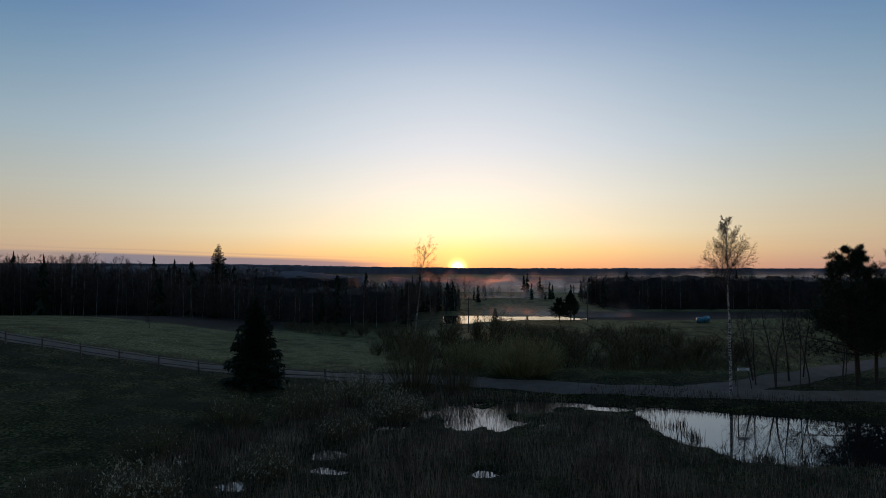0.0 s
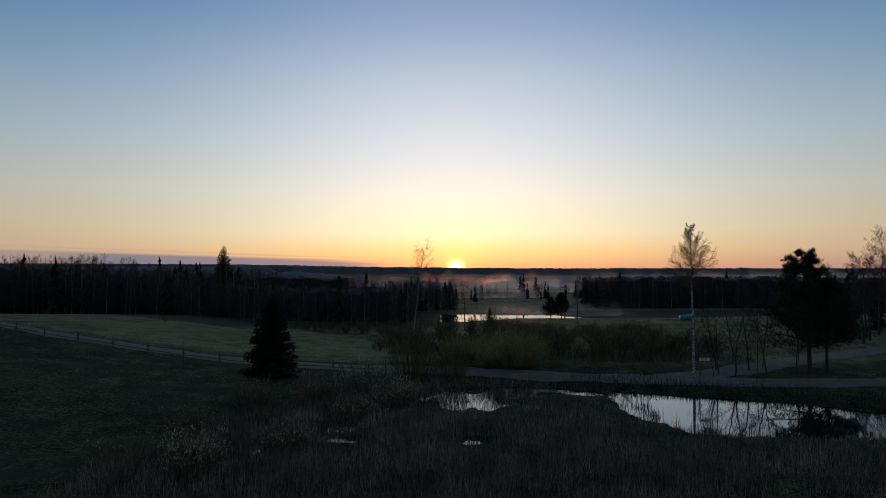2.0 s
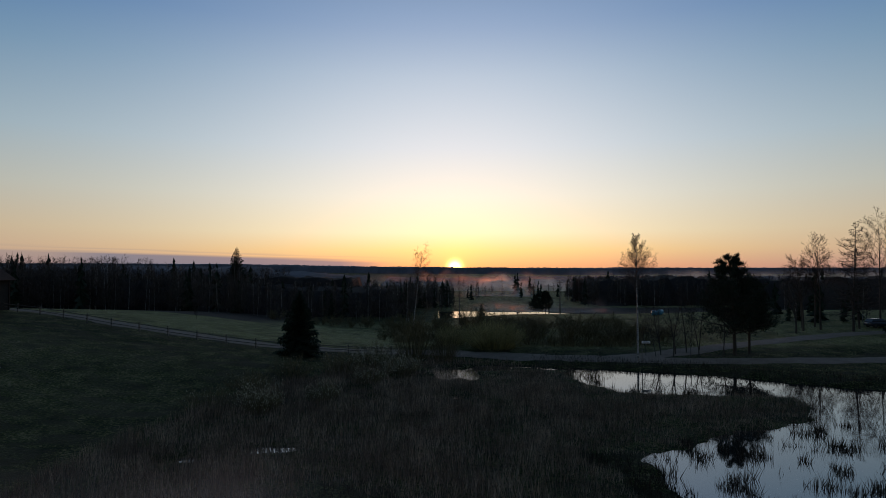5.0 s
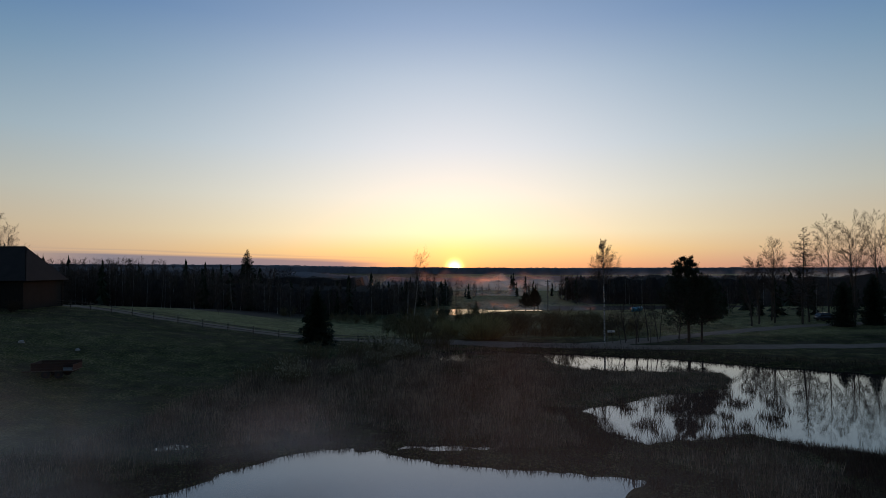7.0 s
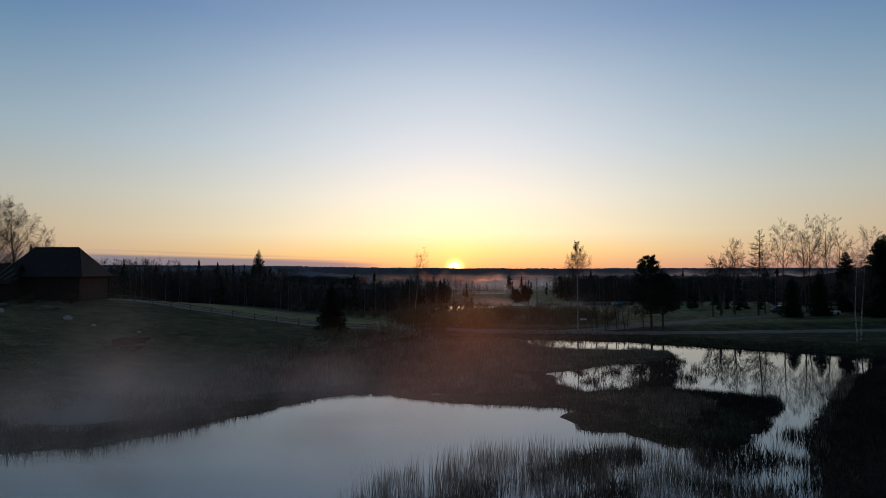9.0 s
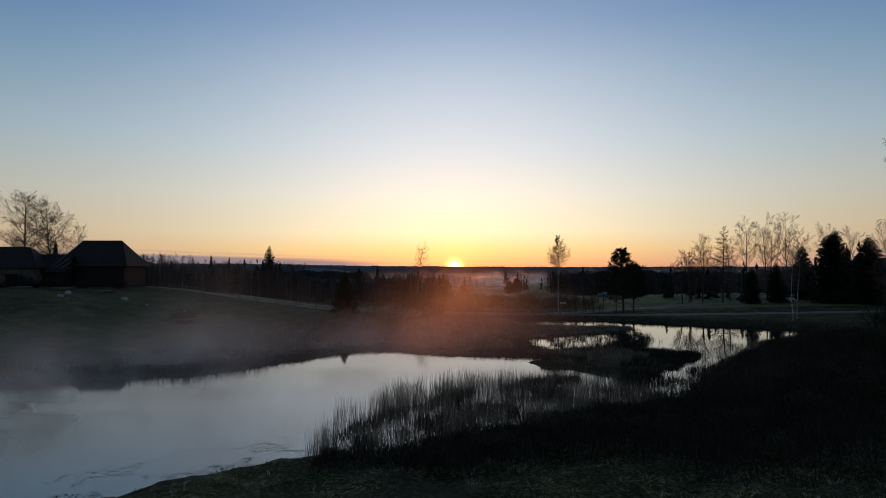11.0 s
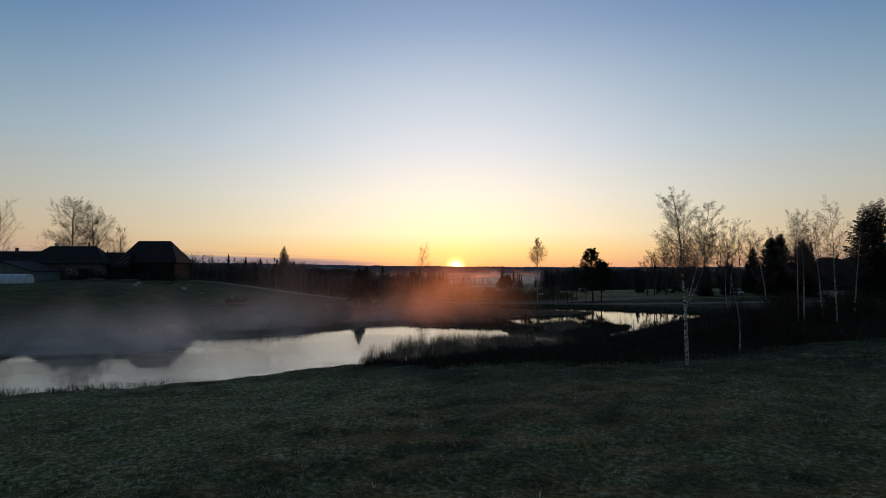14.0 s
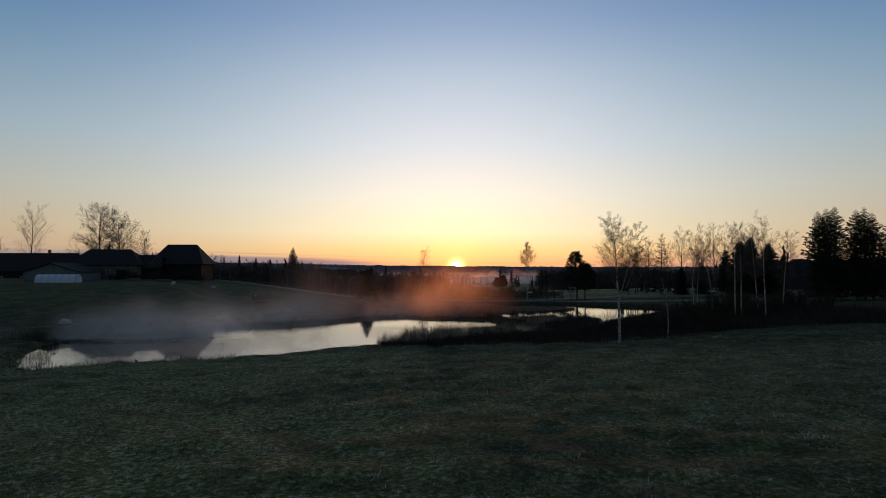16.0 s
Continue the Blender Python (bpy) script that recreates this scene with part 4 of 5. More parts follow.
far_reeds = new("reed_bed", mesh_of("reed_bed", *blades(p[~rim], (0.6, 1.7), 0.17, 0.034, rng, low[~rim]), MARSHREED))
tagged(far_reeds, "dense dark dry reed bed with small pools", "reeds", kind="stuff")
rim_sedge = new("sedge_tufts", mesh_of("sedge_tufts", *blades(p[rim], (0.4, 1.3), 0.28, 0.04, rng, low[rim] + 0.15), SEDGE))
tagged(rim_sedge, "dark tussocks of sedge round the edge of the reed bed", "sedge", kind="stuff")


def by_near_shore(x, y, u):
    d = lake_edge(x, y)
    w = outline(NEAR_SHORE[7:17] + [(38, 12), (31, 0), (26, -9), (20, -12), (12, -11.5), (5, -12), (0, -15), (-4, -23)], x, y)
    thin = 0.9 + 0.1 * step(-12.0, -2.0, d) * step(-6, 2, x)
    thin = thin * (1 - 0.8 * step(15, 20, x) * step(6, 0, y))
    return (w < 0.8) & (d < 1.0) & (d > -15.5 + 12.5 * step(14, 20, x)) & (u < thin * (0.50 + 0.4 * wobble(x, y, 1.4, 3.0) + 0.7 * rough(x, y, 0.8, 3)))


p = scatter(rng, 330000, -11, -35, 44, 12, by_near_shore)
near_reeds = new("reed_bed", mesh_of("reed_bed", *blades(p, (0.7, 2.6), 0.13, 0.024, rng, (0.78 + 0.2 * wobble(p[:, 0], p[:, 1], 1.2, 4.0) + 0.22 * rough(p[:, 0], p[:, 1], 0.7, 5)) * (1 - 0.5 * step(14, 20, p[:, 0]))), REED))
tagged(near_reeds, "tall dry reeds standing in the shallow water", "reeds", kind="stuff")


def clumps(x, y, u):
    d = lake_edge(x, y)
    near = outline(NEAR_SHORE[7:15] + [(27, -7), (20, -9.5), (13, -10.5), (7, -13.5), (2, -19), (-3, -26)], x, y) < 0.5
    inlet = (outline([(11, 6), (22, 7), (30, 13), (31, 24), (24, 23), (14, 17)], x, y) < 0) | (outline([(10, 0), (14, -4), (18, -1), (24, 1), (20, 5), (12, 5)], x, y) < 0) | (outline([(14, 46), (14.5, 37), (18, 34), (30, 32.5), (30, 35), (20.5, 37), (18.5, 42)], x, y) < 0)
    return (d < 1.0) & (near & (u < 3.0 * (0.6 * wobble(x, y, 1.9, 5.0) + 0.7 * rough(x, y, 1.5, 5) + 0.12)) | inlet & (u < 2.2 * (0.5 * wobble(x, y, 0.9, 2.0) + rough(x, y, 1.0, 2) - 0.32)))


p = scatter(rng, 210000, -5, -34, 32, 47, clumps)
tufts = new("sedge_tufts", mesh_of("sedge_tufts", *blades(p, (0.25, 1.15), 0.28, 0.045, rng, 0.8 + 0.3 * wobble(p[:, 0], p[:, 1], 1.0, 3.0), bed=-0.05), SEDGE))
tagged(tufts, "dark low sedge clumps rising from the shallow water", "sedge", kind="stuff")


def left_shore(x, y, u):
    d = lake_edge(x, y)
    return (d > -0.5) & (d < 6.5) & (y > -45) & (marsh_edge(x, y) > 0) & (u < step(7.0, 0.5, d)) & ((x < -10) & (y > -30) | (x > 20) & (y < 30) | (y > 25))


p = scatter(rng, 420000, -56, -45, 64, 56, left_shore)
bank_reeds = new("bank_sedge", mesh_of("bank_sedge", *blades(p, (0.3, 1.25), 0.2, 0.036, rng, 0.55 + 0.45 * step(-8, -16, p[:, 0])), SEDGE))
tagged(bank_reeds, "withered dark sedge along the lake bank", "sedge", kind="stuff")


def dark_bank(x, y, u):
    d = lake_edge(x, y)
    wide = 4.5 + 3.5 * step(-2, 4, x) + 10.0 * step(6, 18, x)
    return (d > -0.6) & (d < wide) & (x > -4) & (y < 14) & (u < (0.5 + 0.5 * wobble(x, y, 1.7, 6.0)) * step(wide, wide * 0.6, d) + 0.12) & ((y < -15) | (x > 24))


p = scatter(rng, 430000, -4, -42, 62, 14, dark_bank)
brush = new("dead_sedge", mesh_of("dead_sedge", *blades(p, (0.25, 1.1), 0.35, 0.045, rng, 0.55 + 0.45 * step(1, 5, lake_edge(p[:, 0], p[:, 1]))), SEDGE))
tagged(brush, "dark dead sedge and weeds on the near bank", "sedge", kind="stuff")


def shallow_left(x, y, u):
    d = lake_edge(x, y)
    return (d > -2.6) & (d < 2.0) & (x < -18) & (y < -36) & (u < 0.45 + 0.55 * wobble(x, y, 1.0, 4.0))


p = scatter(rng, 26000, -42, -54, -16, -34, shallow_left)
weed = new("water_sedge", mesh_of("water_sedge", *blades(p, (0.12, 0.45), 0.35, 0.04, rng, bed=-0.05), SEDGE))
tagged(weed, "low dark sedge tufts in the shallow water", "sedge", kind="stuff")


def on_meadow(x, y, u):
    d = lake_edge(x, y)
    return (d > 0.3) & ((x < 0) | (y < -41.5 + 1.5 * wobble(x, y, 3.0, 1.0)) | (u < 0.3)) & (u < 1.15 - 0.35 * (wobble(x, y, 2.2, 9.0) + 1) / 2)


p = scatter(rng, 185000, -44, -97, 52, -30, on_meadow)
v, f = blades(p, (0.04, 0.12), 1.0, 0.036, rng)
meadow_grass = new("meadow_grass", mesh_of("meadow_grass", v, f, BLADE))
tagged(meadow_grass, "short tufted frosted grass", "grass", kind="stuff")
# tussocks, thicker towards the middle of the meadow
p = scatter(rng, 26000, -40, -94, 48, -33, lambda x, y, u: on_meadow(x, y, u) & (u < 0.45 + 0.55 * rough(x, y, 2.4, 7)))
size = rng.uniform(0.08, 0.24, len(p))
c = np.repeat(np.arange(len(p)), 13)
a, r = rng.uniform(0, 2 * np.pi, len(c)), np.sqrt(rng.uniform(0, 1, len(c))) * size[c]
q = p[c] + np.stack([np.cos(a) * r, np.sin(a) * r], axis=1)
base = np.stack([q[:, 0], q[:, 1], height(q[:, 0], q[:, 1]) - 0.02], axis=1)
tip = base + np.stack([np.cos(a) * r * 1.3, np.sin(a) * r * 1.3, size[c] * rng.uniform(0.4, 1.0, len(c))], axis=1) + rng.normal(0, 0.03, base.shape)
tussocks = new("grass_tussocks", mesh_of("grass_tussocks", *slivers(base, tip, rng.uniform(0.02, 0.045, len(c)), rng), BLADE))
tagged(tussocks, "rough pale tussocks of frosted meadow grass", "grass", kind="stuff")


# leaf litter and skim on the still water along the near shore
p = scatter(rng, 90000, -40, -48, 6, -20, lambda x, y, u: (lake_edge(x, y) < -0.1) & (u < 0.9 * step(-7, -0.3, lake_edge(x, y)) ** 2) & (wobble(x, y, 1.3, 6.0) > 0.15))[:2600]
n = len(p)
a, long, wide = rng.normal(0, 0.5, n), rng.uniform(0.05, 0.32, n), rng.uniform(0.02, 0.06, n)
c, s = np.cos(a), np.sin(a)
v = np.stack([np.stack([p[:, 0] + c * long * k - s * wide * q, p[:, 1] + s * long * k + c * wide * q, np.full(n, 0.006)], axis=1) for k, q in ((-0.5, 0), (0, -0.5), (0.5, 0), (0.1, 0.5))], axis=1).reshape(-1, 3)
litter = new("floating_litter", mesh_of("floating_litter", v, np.arange(4 * n).reshape(-1, 4), SEDGE))
tagged(litter, "dead leaves and stalks floating near the shore", "leaf litter", kind="stuff")


# ---------------------------------------------------------------- woods in the distance
def woods(name, seed, n, area, tall, conifers, label, detail=60, bark=None):
    """Many small trees as one: bare trees with a spray of twigs, and jagged conifers."""
    rng = np.random.default_rng(seed)
    x0, y0, x1, y1 = area
    x, y = rng.uniform(x0, x1, n), rng.uniform(y0, y1, n)
    z = height(x, y) - 0.3
    h = rng.uniform(*tall, n)
    kind = rng.uniform(0, 1, n) < conifers
    root = new(name)
    tagged(root, label, "forest", kind="stuff")
    b = np.stack([x, y, z], axis=1)[~kind]
    hb = h[~kind]
    lean = rng.normal(0, 0.03, (len(b), 2)) * hb[:, None]
    top = b + np.column_stack([lean, hb * 0.84])
    v, f = tubes(b, top, 0.0038 * hb + 0.02, np.full(len(b), 0.012), 4)
    pale = rng.uniform(0, 1, len(b)) < 0.30
    keep = np.repeat(pale, 4)
    tagged(part("pale_trunkwork", mesh_of("pale_trunkwork", v, np.asarray(f)[keep], BIRCH), root, "pale birch trunks"), kind="stuff")
    tagged(part("dark_trunkwork", mesh_of("dark_trunkwork", v, np.asarray(f)[~keep], BARK), root), kind="stuff")
    k = detail
    i = np.repeat(np.arange(len(b)), k)
    u = rng.uniform(0.12, 0.98, len(i))
    q = b[i] + (top - b)[i] * u[:, None]
    a = rng.uniform(0, 2 * np.pi, len(i))
    reach = hb[i] * 0.19 * (1.15 - u) * rng.uniform(0.5, 1.5, len(i)) + 0.3
    e = q + np.stack([np.cos(a) * reach, np.sin(a) * reach, reach * rng.uniform(-0.2, 1.0, len(i))], axis=1)
    pieces = [slivers(q, e, 0.07 + 0.006 * hb[i], rng)]
    e2 = q + (e - q) * 0.5 + rng.normal(0, 1, q.shape) * (reach * 0.45)[:, None] + np.column_stack([np.zeros((len(i), 2)), reach * 0.3])
    pieces.append(slivers(q + (e - q) * 0.4, e2, 0.07 + 0.005 * hb[i], rng))
    v, f = joined(pieces)
    tagged(part("twig_crown", mesh_of("twig_crown", v, f, WOODTWIG), root), kind="stuff")
    c = np.stack([x, y, z], axis=1)[kind]
    if len(c):
        hc = h[kind] * rng.uniform(0.6, 1.08, len(c))
        k = 46
        i = np.repeat(np.arange(len(c)), k)
        u = rng.uniform(0.05, 0.98, len(i))
        a = rng.uniform(0, 2 * np.pi, len(i))
        reach = hc[i] * 0.19 * (1 - u) ** 0.8 * rng.uniform(0.6, 1.2, len(i)) + 0.15
        q = c[i] + np.column_stack([np.zeros((len(i), 2)), u * hc[i]])
        out = np.stack([np.cos(a), np.sin(a), np.zeros(len(i))], axis=1)
        e = q + out * reach[:, None] - np.column_stack([np.zeros((len(i), 2)), reach * 0.35])
        side = np.stack([-np.sin(a), np.cos(a), np.zeros(len(i))], axis=1) * (reach * 0.35)[:, None]
        up = np.column_stack([np.zeros((len(i), 2)), hc[i] * 0.07])
        v = np.stack([q + up, e - side, e + side, q + up, e + out * 0.1, q - up], axis=1).reshape(-1, 3)
        tagged(part("conifer_mass", mesh_of("conifer_mass", v, np.arange(len(v)).reshape(-1, 3), NEEDLE), root), kind="stuff")
    return root


def canopy(name, seed, area, spacing, tall, label, mat=None):
    """A far wood, or the dark filling of a near one, as one uneven roof of tree tops."""
    rng = np.random.default_rng(seed)
    x0, y0, x1, y1 = area
    nx, ny = int((x1 - x0) / spacing), int((y1 - y0) / (spacing * 2.5))
    gx, gy = np.meshgrid(np.linspace(x0, x1, nx), np.linspace(y0, y1, ny))
    gx, gy = gx + rng.uniform(-0.4, 0.4, gx.shape) * spacing, gy + rng.uniform(-0.4, 0.4, gx.shape) * spacing * 2.5
    h = height(gx.ravel(), gy.ravel()).reshape(gx.shape)
    crown = tall * (0.84 + 0.16 * rng.uniform(0, 1, gx.shape) ** 2 + 0.10 * wobble(gx, gy, 4.5 * spacing + 10, seed))
    edge = np.zeros_like(crown, bool)
    edge[0], edge[-1], edge[:, 0], edge[:, -1] = True, True, True, True
    z = h + np.where(edge, -0.5, crown)
    i = np.arange(nx - 1)[None, :] + nx * np.arange(ny - 1)[:, None]
    f = np.stack([i, i + 1, i + nx + 1, i + nx], axis=-1).reshape(-1, 4)
    ob = new(name, mesh_of(name, np.stack([gx.ravel(), gy.ravel(), z.ravel()], axis=1), f, mat or HAZYWOOD))
    return tagged(ob, label, "forest", kind="stuff")


woods("forest", 301, 820, (-185, 166, -60, 225), (14.5, 19.0), 0.05, "dark leafless birch and spruce wood behind the field", 66)
woods("forest", 300, 300, (-200, 176, -108, 214), (19.5, 23.5), 0.02, "tall dark wood behind the field", 60)
woods("forest", 302, 420, (-75, 142, -8, 205), (9, 13.5), 0.08, "dark wood edge with pale birch trunks", 74)
woods("forest", 303, 260, (-270, 130, -150, 240), (11, 17), 0.05, "dark wood behind the farm", 70)
woods("forest", 304, 480, (58, 208, 150, 260), (10, 14.5), 0.05, "dark leafless copse in the valley", 80)
woods("forest", 309, 95, (-14, 188, 6, 255), (8.5, 12.5), 0.12, "dark wood below the rising sun", 70)
woods("forest", 305, 48, (-20, 230, 34, 330), (5, 13), 0.2, "copse in front of the rising sun", 70)
woods("forest", 306, 26, (40, 270, 110, 340), (5, 13), 0.5, "scattered spruces on the misty flat", 70)
woods("forest", 307, 260, (120, 95, 250, 200), (11, 17), 0.3, "wood beyond the parking place", 60)
woods("forest", 311, 60, (60, 86, 118, 110), (5, 9), 0.3, "low trees behind the parking place", 60)
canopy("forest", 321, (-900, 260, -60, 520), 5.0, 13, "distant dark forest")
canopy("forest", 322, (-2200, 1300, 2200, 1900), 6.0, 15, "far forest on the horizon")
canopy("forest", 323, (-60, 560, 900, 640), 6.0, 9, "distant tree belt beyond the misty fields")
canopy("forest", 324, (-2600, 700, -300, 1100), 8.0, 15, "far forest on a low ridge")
# dark sheets added inside the near woods to close them behind the front trunks
canopy("forest", 331, (-190, 182, -30, 228), 2.6, 12.0, "dark filler sheet for the shaded inside of the wood", SHADEWOOD)
canopy("forest", 332, (-72, 158, -14, 205), 2.4, 9.0, "dark filler sheet for the shade behind the wood edge", SHADEWOOD)
canopy("forest", 333, (62, 211, 150, 262), 2.4, 11.5, "dense dark middle of the copse", SHADEWOOD)
canopy("forest", 334, (122, 100, 250, 200), 2.8, 11.0, "dense dark middle of the wood", SHADEWOOD)
for i, (px, py, w, h) in enumerate([(-12, 122, 6, 3.0), (-18, 128, 6, 3.2), (-26, 130, 6, 3.0), (-34, 134, 6, 2.6), (-8, 112, 5, 2.6), (-42, 136, 7, 2.8), (-22, 126, 5, 2.4), (-30, 131, 5, 2.4)]):
    shrub("scrub_bush", willow_kinds[i % 4], (px, py), w, h, i * 70, "low leafless scrub below the wood edge", "scrub below the wood")


def tangle(seed, n, area, tall, keep, mat, label):
    """A tangle of thin crossing stems that fills the inside of a thicket."""
    rng = np.random.default_rng(seed)
    p = scatter(rng, n, *area, keep)
    lump = 0.8 + 0.35 * wobble(p[:, 0], p[:, 1], 3.0, seed)
    ob = new("undergrowth", mesh_of("undergrowth", *blades(p, tall, 0.45, 0.05, rng, lump), mat))
    tagged(ob, label, "undergrowth", kind="stuff")


tangle(341, 40000, (-7, 60, 36, 100), (0.4, 1.9), lambda x, y, u: u < 0.35 + 0.9 * rough(x, y, 5.0, 2), WILLOW, "dark tangle of thin stems inside the willow thicket")
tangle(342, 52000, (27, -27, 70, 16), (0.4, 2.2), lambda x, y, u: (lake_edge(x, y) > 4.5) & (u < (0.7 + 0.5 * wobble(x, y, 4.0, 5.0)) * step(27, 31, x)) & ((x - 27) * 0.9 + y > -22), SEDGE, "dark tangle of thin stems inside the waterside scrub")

# ---------------------------------------------------------------- farm
def window(root, x, y, z, w, h, side):
    """A window with frame, bars and glass on the wall that faces along side (0: -y, 1: +x)."""
    def put(bm, a0, a1, z0, z1, d0, d1):
        if side == 0:
            box(bm, x + a0, y - d1, z0, x + a1, y - d0, z1)
        else:
            box(bm, x + d0, y + a0, z0, x + d1, y + a1, z1)
    bm = bmesh.new()
    put(bm, -w / 2, w / 2, z, z + h, 0.0, 0.03)
    glass = part("window", bm_mesh("window", bm, PANE), root, "dark window pane")
    bm = bmesh.new()
    for a0, a1, z0, z1 in ((-w / 2 - 0.08, -w / 2, z - 0.08, z + h + 0.08), (w / 2, w / 2 + 0.08, z - 0.08, z + h + 0.08), (-w / 2, w / 2, z - 0.08, z), (-w / 2, w / 2, z + h, z + h + 0.08), (-0.03, 0.03, z, z + h)):
        put(bm, a0, a1, z0, z1, 0.0, 0.07)
    part("frame", bm_mesh("frame", bm, PLASTER), glass, "pale window frame")


def door(root, x, y, w, h, mat):
    bm = bmesh.new()
    n = max(3, int(w / 0.22))
    for k in range(n):
        box(bm, x - w / 2 + k * w / n + 0.008, y - 0.07, 0.25, x - w / 2 + (k + 1) * w / n - 0.008, y - 0.01, 0.3 + h, 0.006)
    d = part("door", bm_mesh("door", bm, mat), root, "boarded door")
    bm = bmesh.new()
    box(bm, x + w / 2 - 0.2, y - 0.11, 1.2, x + w / 2 - 0.12, y - 0.07, 1.4, 0.01)
    part("handle", bm_mesh("handle", bm, RUBBER), d)


def chimney(root, x, y, z0, z1, mat):
    bm = bmesh.new()
    box(bm, x - 0.35, y - 0.35, z0, x + 0.35, y + 0.35, z1, 0.02)
    box(bm, x - 0.42, y - 0.42, z1, x + 0.42, y + 0.42, z1 + 0.15, 0.02)
    part("chimney", bm_mesh("chimney", bm, mat), root)


def gable_house(name, where, turn, long, deep, eave, ridge, hip, label, wall, roof, hip_left=None):
    """A building with walls, gables and a pitched roof; hip: how far the ridge stops short of the ends."""
    x, y = where
    root = new(name)
    root.matrix_world = pose(x, y, ground(x, y) - 0.3, 0, 0, turn)
    tagged(root, label, "building")
    L, D = long / 2, deep / 2
    hl = hip if hip_left is None else hip_left
    for sy in (-1, 1):
        bm = bmesh.new()
        box(bm, -L, sy * D - 0.1, 0, L, sy * D + 0.1, eave, 0.02)
        w = part("long_wall", bm_mesh("long_wall", bm, wall), root)
        n = int(long / 1.2)
        strip = bmesh.new()
        box(strip, -0.05, -0.02, 0.0, 0.05, 0.02, eave - 0.05)
        me = bm_mesh("batten", strip, wall)
        for k in range(n):
            part("batten", me, w).location = (-L + long * (k + 0.5) / n, sy * (D + 0.115), 0)
    for sx, h in ((-1, hl), (1, hip)):
        bm = bmesh.new()
        top = ridge if h < 0.6 else eave
        p = [(sx * (L - 0.1), -D + 0.1, 0), (sx * (L - 0.1), D - 0.1, 0), (sx * (L - 0.1), D - 0.1, eave - 0.05), (sx * (L - 0.1), 0, top - 0.1), (sx * (L - 0.1), -D + 0.1, eave - 0.05)]
        a = [bm.verts.new(q) for q in p]
        b = [bm.verts.new((q[0] - sx * 0.2, q[1], q[2])) for q in p]
        bm.faces.new(a)
        bm.faces.new(list(reversed(b)))
        for i in range(5):
            bm.faces.new((a[i], b[i], b[(i + 1) % 5], a[(i + 1) % 5]))
        bmesh.ops.recalc_face_normals(bm, faces=bm.faces)
        part("gable_wall", bm_mesh("gable_wall", bm, wall), root)
    o, th = 0.5, 0.16
    low = eave - 0.28
    a = [Vector(p) for p in ((-L - o, -D - o, low), (L + o, -D - o, low), (L + o, D + o, low), (-L - o, D + o, low), (-L - o + hl, 0, ridge), (L + o - hip, 0, ridge))]
    for q in ((0, 1, 5, 4), (2, 3, 4, 5), (1, 2, 5), (3, 0, 4)):
        if len(q) == 3 and ((q[2] == 5 and hip < 0.6) or (q[2] == 4 and hl < 0.6)):
            continue
        bm = bmesh.new()
        nrm = (a[q[1]] - a[q[0]]).cross(a[q[2]] - a[q[0]]).normalized()
        t = [bm.verts.new(a[i] + nrm * th) for i in q]
        u = [bm.verts.new(a[i]) for i in q]
        bm.faces.new(t)
        bm.faces.new(list(reversed(u)))
        for i in range(len(q)):
            bm.faces.new((t[i], u[i], u[(i + 1) % len(q)], t[(i + 1) % len(q)]))
        bmesh.ops.recalc_face_normals(bm, faces=bm.faces)
        part("roof_slope", bm_mesh("roof_slope", bm, roof), root)
    v, f = tubes([a[4] + Vector((0, 0, 0.12))], [a[5] + Vector((0, 0, 0.12))], [0.14], [0.14], 8)
    part("ridge_cap", mesh_of("ridge_cap", v, f, roof), root)
    return root


PANE = bpy.data.materials.new("window_glass")
PANE.use_nodes = True
PANE.node_tree.nodes["Principled BSDF"].inputs["Base Color"].default_value = (0.02, 0.024, 0.03, 1)
PANE.node_tree.nodes["Principled BSDF"].inputs["Roughness"].default_value = 0.06
RUBBER = surface("rubber", [(0.015, 0.015, 0.015), (0.035, 0.034, 0.033)], 3.0, 20.0, 0.8, 0.2)
GREYWALL = surface("stained_pale_wall", [(0.03, 0.028, 0.025), (0.08, 0.075, 0.065), (0.16, 0.15, 0.13)], 0.35, 4.0, 0.9, 0.3)
GREENISH = surface("pale_green_boards", [(0.07, 0.10, 0.10), (0.14, 0.18, 0.18)], 0.9, 6.0, 0.8, 0.2, stretch=(1, 1, 0.3))
PLASTIC = surface("tunnel_film", [(0.36, 0.44, 0.50), (0.56, 0.62, 0.67)], 0.8, 5.0, 0.3, 0.1, spec=0.5)
BRICKWORK = surface("old_brick", [(0.12, 0.07, 0.055), (0.24, 0.15, 0.12)], 1.5, 12.0, 0.9, 0.4)

barn = gable_house("barn", (-66.5, 58.6), 2, 13, 9.5, 4.4, 9.2, 3.4, "old dark wooden barn with a steep hipped roof", TARRED, ROOFING, 2.8)
door(barn, -1.0, -4.75, 3.0, 3.0, TIMBER)
door(barn, 4.0, -4.75, 1.2, 2.0, TIMBER)
leanto = gable_house("lean_to", (-73.4, 53.0), 4, 7.5, 5.0, 3.2, 6.2, 0.0, "collapsing dark wooden lean-to between two sheds", TARRED, ROOFING)
for k in range(4):
    v, f = tubes([(1.5 + k * 0.5, -2.6, 4.0 - 0.3 * k)], [(3.8 + k * 0.3, -1.8, 6.4 - 0.8 * k)], [0.09], [0.07], 6)
    part("loose_rafter", mesh_of("loose_rafter", v, f, TIMBER), leanto, "bare broken rafter")
longshed = gable_house("shed", (-82.0, 51.5), 3, 17, 8, 4.0, 7.6, 3.8, "long low outbuilding with a stained pale wall and dark roof", GREYWALL, ROOFING)
for wx in (-6.5, -4.0, 1.5):
    window(longshed, wx, -4.13, 1.6, 0.8, 0.9, 0)
